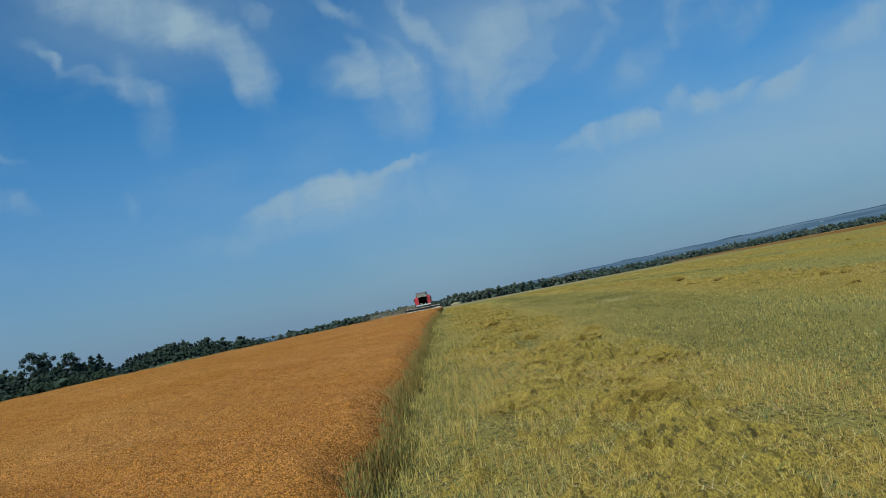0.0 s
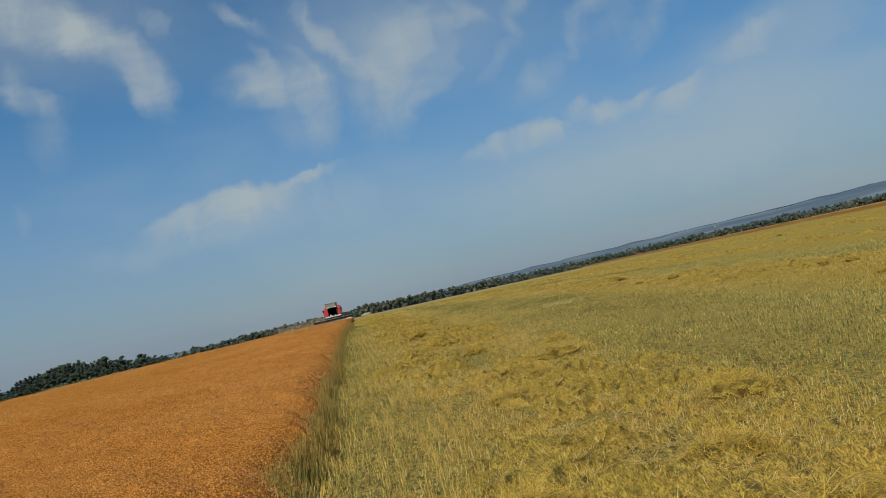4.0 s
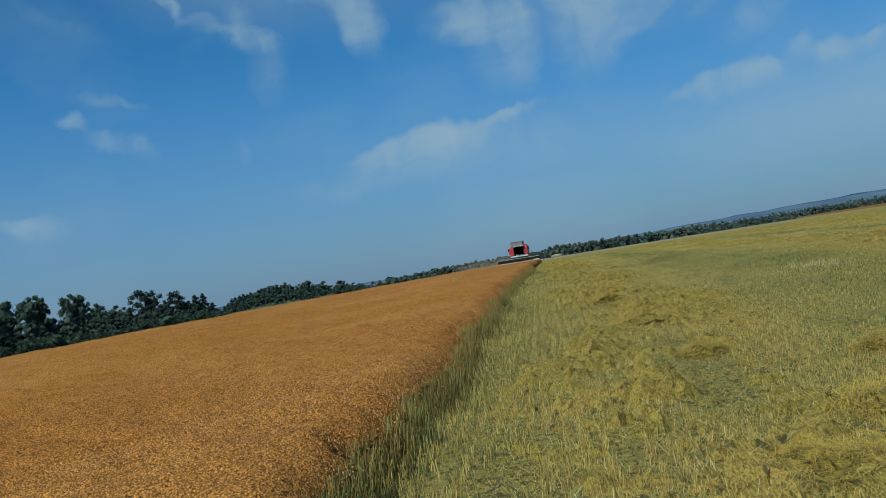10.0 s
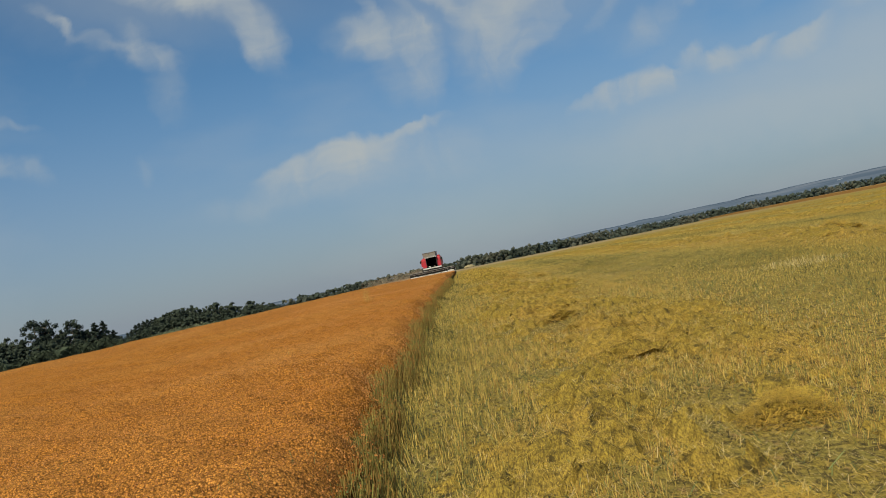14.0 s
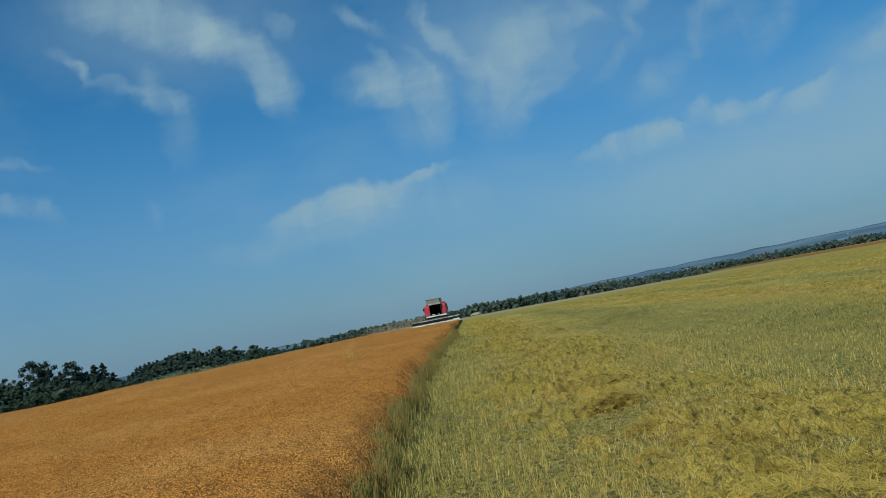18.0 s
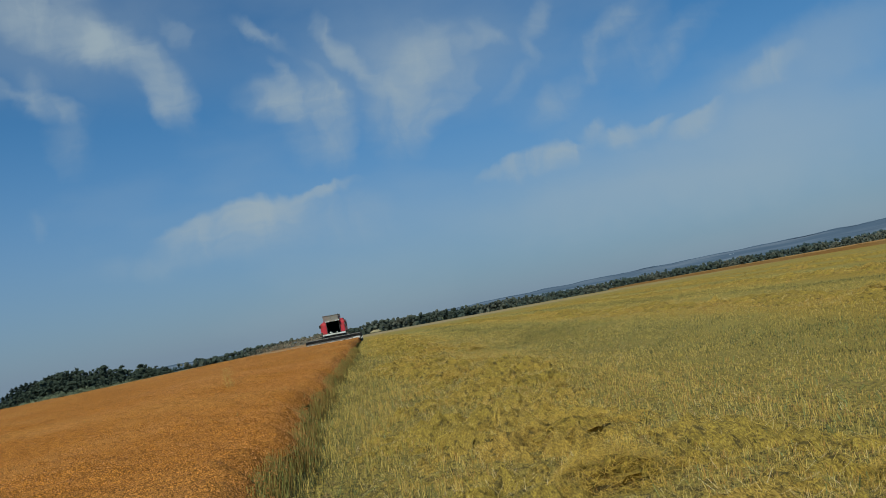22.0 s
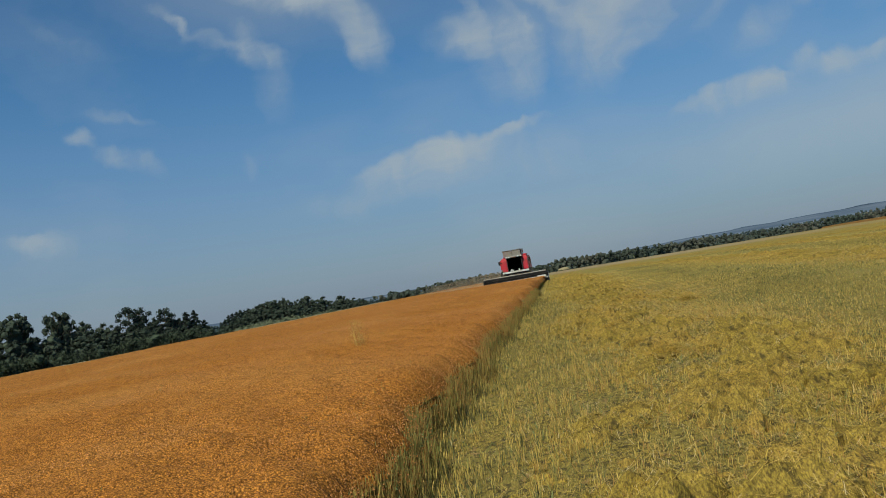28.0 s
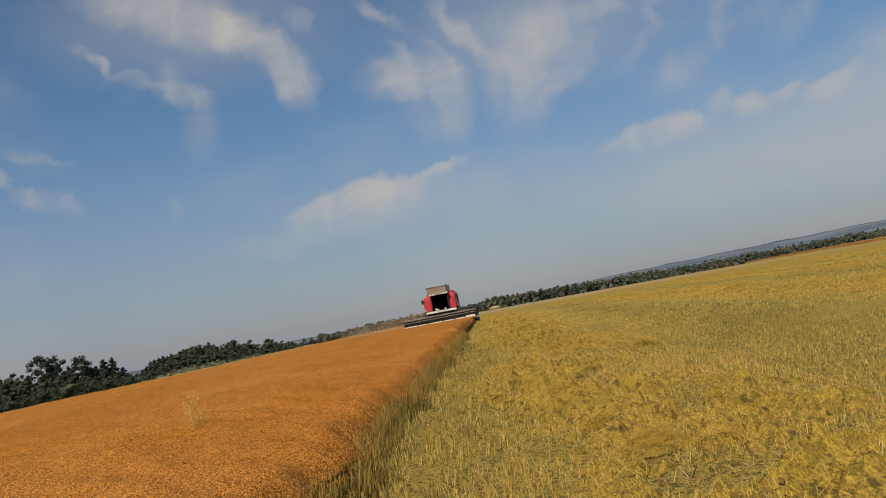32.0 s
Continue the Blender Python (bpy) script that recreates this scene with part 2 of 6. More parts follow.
# the plumes stand ahead; haze whitens the sky near the horizon
front = WN.new("ShaderNodeMapRange")
front.interpolation_type = "SMOOTHSTEP"
front.inputs[1].default_value, front.inputs[2].default_value = 0.12, 0.4
WL.new(sep.outputs[1], front.inputs[0])
mask = wmath("MULTIPLY", wmath("ADD", wmath("MULTIPLY", wmath("MULTIPLY", total, fibre.outputs[0]), fine.outputs[0]), soft_veil), front.outputs[0])
mask = wmath("ADD", mask, vr.outputs[0])
haze = WN.new("ShaderNodeMapRange")
haze.interpolation_type = "SMOOTHSTEP"
haze.inputs[1].default_value, haze.inputs[2].default_value = -0.02, 0.30
haze.inputs[3].default_value, haze.inputs[4].default_value = HAZE, 0.0
WL.new(sep.outputs[2], haze.inputs[0])
hz = WN.new("ShaderNodeMix")
hz.data_type = "RGBA"
hz.inputs["B"].default_value = HAZE_COLOR
WL.new(haze.outputs[0], hz.inputs["Factor"])
tint = WN.new("ShaderNodeMix")
tint.data_type, tint.blend_type = "RGBA", "MULTIPLY"
tint.inputs["Factor"].default_value = 1.0
tint.inputs["B"].default_value = SKY_TINT
WL.new(sky.outputs[0], tint.inputs["A"])
WL.new(tint.outputs["Result"], hz.inputs["A"])
mix = WN.new("ShaderNodeMix")
mix.data_type = "RGBA"
mix.inputs["B"].default_value = CLOUD_COLOR
thick = wmath("SUBTRACT", 1.0, wmath("POWER", 2.718, wmath("MULTIPLY", mask, -1.25 * CLOUD_AMOUNT)), clamp=True)
WL.new(thick, mix.inputs["Factor"])
WL.new(hz.outputs["Result"], mix.inputs["A"])
bg = WN.new("ShaderNodeBackground")
bg.inputs["Strength"].default_value = SKY_STRENGTH
WL.new(mix.outputs["Result"], bg.inputs["Color"])
wout = WN.new("ShaderNodeOutputWorld")
WL.new(bg.outputs[0], wout.inputs["Surface"])

sun_data = bpy.data.lights.new("sun", "SUN")
sun_data.energy, sun_data.angle, sun_data.color = SUN_POWER, radians(0.55), (1.0, 0.94, 0.84)
sun = new("sun", sun_data)
a, e = radians(SUN_AZ), radians(SUN_EL)
sun.matrix_world = look((200 * math.sin(a) * math.cos(e), 200 * math.cos(a) * math.cos(e), 200 * math.sin(e)), (0, 0, 0))


# ---------- materials ----------
def mat(name, c1, c2, scale=6.0, c3=None, big=0.6, rough=0.8, bump=0.3, bump_scale=30.0, island=0.0, metal=0.0, spec=0.3, stretch=(1, 1, 1), glow=0.0, other=None):
    m = bpy.data.materials.new(name)
    m.use_nodes = True
    nt = m.node_tree
    n, l = nt.nodes, nt.links
    b = n["Principled BSDF"]
    b.inputs["Roughness"].default_value, b.inputs["Metallic"].default_value = rough, metal
    b.inputs["Specular IOR Level"].default_value = spec
    tc = n.new("ShaderNodeTexCoord")
    mp = n.new("ShaderNodeMapping")
    mp.inputs["Scale"].default_value = stretch
    l.new(tc.outputs["Object"], mp.inputs[0])
    nz = n.new("ShaderNodeTexNoise")
    nz.inputs["Scale"].default_value, nz.inputs["Detail"].default_value, nz.inputs["Roughness"].default_value = scale, 7.0, 0.62
    l.new(mp.outputs[0], nz.inputs["Vector"])
    rg = n.new("ShaderNodeMapRange")
    rg.inputs[1].default_value, rg.inputs[2].default_value = 0.32, 0.68
    l.new(nz.outputs[0], rg.inputs[0])
    mx = n.new("ShaderNodeMix")
    mx.data_type = "RGBA"
    mx.inputs["A"].default_value, mx.inputs["B"].default_value = (*c1, 1), (*c2, 1)
    l.new(rg.outputs[0], mx.inputs["Factor"])
    col = mx.outputs["Result"]
    if c3:
        nb = n.new("ShaderNodeTexNoise")
        nb.inputs["Scale"].default_value, nb.inputs["Detail"].default_value = big, 4.0
        l.new(mp.outputs[0], nb.inputs["Vector"])
        rb = n.new("ShaderNodeMapRange")
        rb.inputs[1].default_value, rb.inputs[2].default_value = 0.46, 0.66
        l.new(nb.outputs[0], rb.inputs[0])
        m3 = n.new("ShaderNodeMix")
        m3.data_type = "RGBA"
        m3.inputs["B"].default_value = (*c3, 1)
        l.new(rb.outputs[0], m3.inputs["Factor"])
        l.new(col, m3.inputs["A"])
        col = m3.outputs["Result"]
    if island:
        geo = n.new("ShaderNodeNewGeometry")
        hs = n.new("ShaderNodeHueSaturation")
        r1 = n.new("ShaderNodeMapRange")
        r1.inputs[3].default_value, r1.inputs[4].default_value = 1 - island, 1 + island
        l.new(geo.outputs["Random Per Island"], r1.inputs[0])
        l.new(r1.outputs[0], hs.inputs["Value"])
        l.new(col, hs.inputs["Color"])
        col = hs.outputs[0]
    if other:
        geo2 = n.new("ShaderNodeNewGeometry")
        ro = n.new("ShaderNodeMath")
        ro.operation = "PINGPONG"
        ro.inputs[1].default_value = 0.13
        l.new(geo2.outputs["Random Per Island"], ro.inputs[0])
        rr = n.new("ShaderNodeMapRange")
        rr.inputs[1].default_value, rr.inputs[2].default_value = 0.03, 0.10
        l.new(ro.outputs[0], rr.inputs[0])
        mo = n.new("ShaderNodeMix")
        mo.data_type = "RGBA"
        mo.inputs["B"].default_value = (*other, 1)
        l.new(rr.outputs[0], mo.inputs["Factor"])
        l.new(col, mo.inputs["A"])
        col = mo.outputs["Result"]
    l.new(col, b.inputs["Base Color"])
    if bump:
        bn = n.new("ShaderNodeTexNoise")
        bn.inputs["Scale"].default_value, bn.inputs["Detail"].default_value = bump_scale, 6.0
        l.new(mp.outputs[0], bn.inputs["Vector"])
        bp = n.new("ShaderNodeBump")
        bp.inputs["Strength"].default_value, bp.inputs["Distance"].default_value = bump, 0.6 / bump_scale
        l.new(bn.outputs[0], bp.inputs["Height"])
        l.new(bp.outputs[0], b.inputs["Normal"])
    if glow:
        b.inputs["Emission Color"].default_value, b.inputs["Emission Strength"].default_value = (*c1, 1), glow
    return m


M_boll = mat("ripe_flax_bolls", (0.445, 0.190, 0.060), (0.304, 0.124, 0.039), 3.0, (0.475, 0.218, 0.083), 0.35, 0.75, 0, island=0.5, spec=0.04)
M_canopy = mat("flax_canopy", (0.552, 0.221, 0.041), (0.417, 0.160, 0.032), 8.0, (0.562, 0.244, 0.059), 0.22, 0.85, 0.9, 45.0, spec=0.04)


def fibres(nt, coords, across, along, lo, hi):
    """0 to 1: criss-cross strands, as of matted straw, 1/across metres wide."""
    n, l = nt.nodes, nt.links
    out = None
    for turn in (28, -41, 83):
        mp = n.new("ShaderNodeMapping")
        mp.inputs["Rotation"].default_value, mp.inputs["Scale"].default_value = (0, 0, radians(turn)), (across, along, across * 0.6)
        l.new(coords, mp.inputs[0])
        nz = n.new("ShaderNodeTexNoise")
        nz.inputs["Scale"].default_value, nz.inputs["Detail"].default_value, nz.inputs["Distortion"].default_value = 1.0, 3.0, 0.5
        l.new(mp.outputs[0], nz.inputs["Vector"])
        if out is None:
            out = nz.outputs[0]
        else:
            mx = n.new("ShaderNodeMath")
            mx.operation = "MAXIMUM"
            l.new(out, mx.inputs[0])
            l.new(nz.outputs[0], mx.inputs[1])
            out = mx.outputs[0]
    rg = n.new("ShaderNodeMapRange")
    rg.inputs[1].default_value, rg.inputs[2].default_value = lo, hi
    l.new(out, rg.inputs[0])
    return rg.outputs[0]


def add_fibres(m, dark, across=60.0, along=7.0):
    n, l = m.node_tree.nodes, m.node_tree.links
    b = n["Principled BSDF"]
    col = b.inputs["Base Color"].links[0].from_socket
    tc = n.new("ShaderNodeTexCoord")
    mx = n.new("ShaderNodeMix")
    mx.data_type = "RGBA"
    mx.inputs["A"].default_value = (*dark, 1)
    l.new(fibres(m.node_tree, tc.outputs["Object"], across, along, 0.46, 0.66), mx.inputs["Factor"])
    l.new(col, mx.inputs["B"])
    l.new(mx.outputs["Result"], b.inputs["Base Color"])
    return m


def add_gap_shade(m, scale, dark, lo, hi):
    """Paints dark gaps between tangled clumps, for the shade that lies in them."""
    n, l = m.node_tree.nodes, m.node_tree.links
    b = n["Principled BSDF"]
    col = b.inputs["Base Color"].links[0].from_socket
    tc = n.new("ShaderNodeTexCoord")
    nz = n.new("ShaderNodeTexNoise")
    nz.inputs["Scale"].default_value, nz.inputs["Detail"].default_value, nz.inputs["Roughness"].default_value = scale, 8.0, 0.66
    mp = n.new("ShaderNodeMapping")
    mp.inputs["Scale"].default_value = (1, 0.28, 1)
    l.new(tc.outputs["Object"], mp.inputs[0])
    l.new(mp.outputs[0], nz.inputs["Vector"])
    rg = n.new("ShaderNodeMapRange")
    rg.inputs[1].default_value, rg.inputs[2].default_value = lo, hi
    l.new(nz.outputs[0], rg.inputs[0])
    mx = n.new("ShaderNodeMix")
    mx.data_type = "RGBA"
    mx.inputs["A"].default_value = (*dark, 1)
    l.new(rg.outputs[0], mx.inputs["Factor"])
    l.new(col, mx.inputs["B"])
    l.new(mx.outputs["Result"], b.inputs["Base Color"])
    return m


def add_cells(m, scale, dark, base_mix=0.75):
    """Breaks a material up into small boll-like cells, with shade painted dark into the gaps between them."""
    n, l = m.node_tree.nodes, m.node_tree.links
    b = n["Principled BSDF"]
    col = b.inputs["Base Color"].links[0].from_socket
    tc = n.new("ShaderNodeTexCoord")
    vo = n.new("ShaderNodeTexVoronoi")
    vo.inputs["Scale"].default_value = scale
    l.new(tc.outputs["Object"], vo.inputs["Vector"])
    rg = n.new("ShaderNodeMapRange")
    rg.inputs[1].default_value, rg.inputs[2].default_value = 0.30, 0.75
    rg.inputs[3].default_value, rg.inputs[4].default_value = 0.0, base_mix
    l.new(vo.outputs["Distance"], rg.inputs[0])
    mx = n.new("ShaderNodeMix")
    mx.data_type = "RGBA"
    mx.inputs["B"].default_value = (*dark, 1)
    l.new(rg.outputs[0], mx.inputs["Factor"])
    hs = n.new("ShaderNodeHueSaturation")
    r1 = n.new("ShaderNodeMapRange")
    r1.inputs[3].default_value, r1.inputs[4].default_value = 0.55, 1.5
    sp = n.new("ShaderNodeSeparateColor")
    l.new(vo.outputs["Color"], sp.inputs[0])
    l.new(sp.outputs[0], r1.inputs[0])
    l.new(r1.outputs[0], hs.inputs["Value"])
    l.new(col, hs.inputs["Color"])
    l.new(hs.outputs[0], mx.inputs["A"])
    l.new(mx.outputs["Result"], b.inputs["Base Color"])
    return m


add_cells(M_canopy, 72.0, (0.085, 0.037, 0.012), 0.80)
M_canopy_far = mat("flax_canopy_far", (0.37, 0.195, 0.065), (0.29, 0.150, 0.050), 2.5, (0.36, 0.205, 0.075), 0.05, 0.9, 0.5, 6.0, spec=0.04)
M_stem = mat("flax_stems", (0.26, 0.232, 0.062), (0.155, 0.168, 0.054), 2.0, (0.33, 0.240, 0.068), 0.5, 0.7, 0, island=0.55, other=(0.27, 0.16, 0.05), spec=0.04)
# the shade among the inner stems is mixed into this dark colour
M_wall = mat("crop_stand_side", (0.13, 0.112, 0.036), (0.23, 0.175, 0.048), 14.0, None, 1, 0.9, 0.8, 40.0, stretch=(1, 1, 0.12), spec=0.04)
M_mound = mat("matted_straw", (0.471, 0.327, 0.059), (0.301, 0.213, 0.042), 14.0, (0.471, 0.297, 0.065), 0.45, 0.85, 0.9, 60.0, spec=0.04)
# shade between strands and clumps goes into the mat's colour
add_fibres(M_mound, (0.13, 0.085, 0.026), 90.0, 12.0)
add_gap_shade(M_mound, 11.0, (0.095, 0.070, 0.025), 0.37, 0.46)
M_bleached = mat("bleached_stalks", (0.64, 0.51, 0.27), (0.52, 0.40, 0.18), 4.0, None, 0.6, 0.65, 0, island=0.35, spec=0.04)
# dark tone that stands for the shade inside the heaps
M_hollow = mat("hollow_shade_straw", (0.045, 0.033, 0.014), (0.12, 0.082, 0.028), 30.0, None, 1, 0.9, 0.9, 50.0, spec=0.04)
M_weed = mat("green_weeds", (0.125, 0.150, 0.055), (0.20, 0.215, 0.085), 3.0, None, 1, 0.6, 0, island=0.5, spec=0.04)
# leaf and needle colours are lifted towards blue for the haze before the groves
M_leaf = mat("broad_leaves", (0.048, 0.062, 0.047), (0.074, 0.088, 0.062), 0.35, (0.038, 0.052, 0.041), 0.12, 0.9, 0, island=0.45, spec=0.05)
M_pine = mat("pine_needles", (0.034, 0.046, 0.038), (0.050, 0.064, 0.049), 0.4, None, 0.1, 0.9, 0, island=0.45, spec=0.05)
M_bush = mat("willow_bush_leaves", (0.042, 0.054, 0.036), (0.058, 0.070, 0.044), 0.4, None, 0.1, 0.9, 0, island=0.3, spec=0.05)
M_willow = mat("pale_willow_leaves", (0.125, 0.140, 0.085), (0.160, 0.172, 0.105), 0.4, None, 0.1, 0.9, 0, island=0.3, spec=0.05)
M_belt = mat("far_leaves", (0.044, 0.056, 0.046), (0.064, 0.074, 0.056), 0.15, (0.110, 0.105, 0.080), 0.02, 0.95, 0, island=0.35, spec=0.05)
M_margin = mat("dry_margin_grass", (0.50, 0.43, 0.28), (0.38, 0.32, 0.20), 0.3, None, 1, 0.9, 0, island=0.3, spec=0.04)
M_bark = mat("tree_bark", (0.11, 0.085, 0.06), (0.20, 0.17, 0.13), 4.0, None, 1, 0.9, 0.5, 12.0)
M_dry = mat("dry_weed", (0.50, 0.34, 0.11), (0.38, 0.25, 0.07), 6.0, None, 1, 0.7, 0, island=0.3, spec=0.04)
M_red = mat("red_paint", (0.50, 0.016, 0.030), (0.43, 0.020, 0.030), 3.0, (0.36, 0.04, 0.035), 1.6, 0.42, 0.05, 30.0, spec=0.5)
M_dark = mat("black_steel", (0.010, 0.010, 0.011), (0.018, 0.017, 0.016), 6.0, (0.032, 0.028, 0.024), 1.2, 0.6, 0.1, 30.0, spec=0.12)
M_grey = mat("tank_sheet_metal", (0.36, 0.33, 0.29), (0.28, 0.255, 0.22), 4.0, (0.38, 0.325, 0.26), 0.9, 0.55, 0.1, 20.0, spec=0.4)
M_white = mat("white_paint", (0.78, 0.77, 0.74), (0.68, 0.66, 0.62), 4.0, (0.52, 0.47, 0.40), 1.1, 0.5, 0.05, 30.0, spec=0.5)
M_tyre = mat("tyre_rubber", (0.025, 0.024, 0.022), (0.05, 0.045, 0.04), 8.0, (0.14, 0.11, 0.08), 2.0, 0.85, 0.3, 30.0)
M_steel = mat("worn_steel", (0.45, 0.44, 0.42), (0.30, 0.28, 0.25), 8.0, (0.25, 0.19, 0.13), 2.0, 0.38, 0.1, 40.0, metal=0.8)
M_lamp = mat("lamp_glass", (0.75, 0.75, 0.70), (0.70, 0.70, 0.66), 4.0, None, 1, 0.12, 0, spec=0.8)
M_inside = mat("cab_interior", (0.035, 0.034, 0.034), (0.06, 0.055, 0.05), 5.0, None, 1, 0.8, 0)
M_dust = mat("chaff_dust", (0.40, 0.33, 0.23), (0.34, 0.28, 0.20), 1.0, None, 1, 1.0, 0, island=0.2)
M_pale = mat("pale_far_stack", (0.36, 0.29, 0.16), (0.28, 0.22, 0.12), 1.5, None, 1, 0.9, 0.4, 6.0)
M_hall = mat("white_sheet_cladding", (0.70, 0.71, 0.72), (0.62, 0.63, 0.65), 1.0, None, 1, 0.5, 0)

M_glass = bpy.data.materials.new("tinted_cab_glass")
M_glass.use_nodes = True
gb = M_glass.node_tree.nodes["Principled BSDF"]
gb.inputs["Base Color"].default_value, gb.inputs["Roughness"].default_value = (0.10, 0.12, 0.12, 1), 0.04
gb.inputs["Transmission Weight"].default_value, gb.inputs["IOR"].default_value = 1.0, 1.05

EDGE_0, EDGE_SLOPE = -0.98, -0.0105      # the cut edge of the stand


def mixed(name, stops, rough=0.7, spread=0.9, rows=0.0):
    """A material whose pieces take their colours from a row of tones; patches of the field shift the choice."""
    m = bpy.data.materials.new(name)
    m.use_nodes = True
    n, l = m.node_tree.nodes, m.node_tree.links
    b = n["Principled BSDF"]
    b.inputs["Roughness"].default_value, b.inputs["Specular IOR Level"].default_value = rough, 0.08
    tc, geo = n.new("ShaderNodeTexCoord"), n.new("ShaderNodeNewGeometry")
    fac = geo.outputs["Random Per Island"]
    for scale, stretch, amount in ((0.30, (1, 0.30, 1), spread), (1.7, (1, 0.6, 1), spread * 0.8)):
        mp = n.new("ShaderNodeMapping")
        mp.inputs["Scale"].default_value = stretch
        l.new(tc.outputs["Object"], mp.inputs[0])
        nz = n.new("ShaderNodeTexNoise")
        nz.inputs["Scale"].default_value, nz.inputs["Detail"].default_value = scale, 3.0
        l.new(mp.outputs[0], nz.inputs["Vector"])
        off = n.new("ShaderNodeMath")
        off.operation = "MULTIPLY_ADD"
        off.inputs[1].default_value, off.inputs[2].default_value = amount, -0.5 * amount
        l.new(nz.outputs[0], off.inputs[0])
        add = n.new("ShaderNodeMath")
        add.operation = "ADD"
        l.new(fac, add.inputs[0])
        l.new(off.outputs[0], add.inputs[1])
        fac = add.outputs[0]
    sp = n.new("ShaderNodeSeparateXYZ")
    l.new(tc.outputs["Object"], sp.inputs[0])
    for op, k, c in (("MULTIPLY_ADD", 2 * math.pi / 9.1, (-EDGE_0 - 2.7) * 2 * math.pi / 9.1), ("COSINE", 0, 0), ("MULTIPLY", rows, 0), ("ADD", None, 0)):
        q = n.new("ShaderNodeMath")
        q.operation = op
        l.new(sp.outputs[0] if op == "MULTIPLY_ADD" else wave, q.inputs[0])
        if k is None:
            l.new(fac, q.inputs[1])
        else:
            q.inputs[1].default_value, q.inputs[2].default_value = k, c
        wave = q.outputs[0]
    fac = wave
    ramp = n.new("ShaderNodeValToRGB")
    el = ramp.color_ramp.elements
    el[0].position, el[0].color = stops[0][0], (*stops[0][1], 1)
    el[1].position, el[1].color = stops[-1][0], (*stops[-1][1], 1)
    for at, c in stops[1:-1]:
        el.new(at).color = (*c, 1)
    l.new(fac, ramp.inputs[0])
    l.new(ramp.outputs[0], b.inputs["Base Color"])
    return m


M_stubble = mixed("stubble_stalks", [(0.0, (0.062, 0.058, 0.026)), (0.16, (0.105, 0.112, 0.050)), (0.30, (0.258, 0.236, 0.080)), (0.52, (0.478, 0.362, 0.088)), (0.76, (0.730, 0.510, 0.150)), (1.0, (0.437, 0.245, 0.073))], spread=1.2, rows=0.31)
M_straw = mixed("dry_straw", [(0.0, (0.088, 0.066, 0.022)), (0.15, (0.185, 0.136, 0.036)), (0.34, (0.442, 0.317, 0.059)), (0.6, (0.648, 0.435, 0.082)), (0.85, (0.720, 0.480, 0.130)), (1.0, (0.412, 0.230, 0.065))], spread=1.2)
M_heap = mixed("golden_straw", [(0.0, (0.220, 0.140, 0.034)), (0.4, (0.550, 0.349, 0.056)), (1.0, (0.680, 0.419, 0.080))])
# the darkest chips stand in for specks of shade between thick straw
M_chip = mixed("straw_chips", [(0.0, (0.035, 0.030, 0.015)), (0.27, (0.070, 0.056, 0.026)), (0.38, (0.300, 0.225, 0.060)), (0.65, (0.500, 0.349, 0.102)), (0.9, (0.660, 0.519, 0.281)), (1.0, (0.260, 0.145, 0.052))])


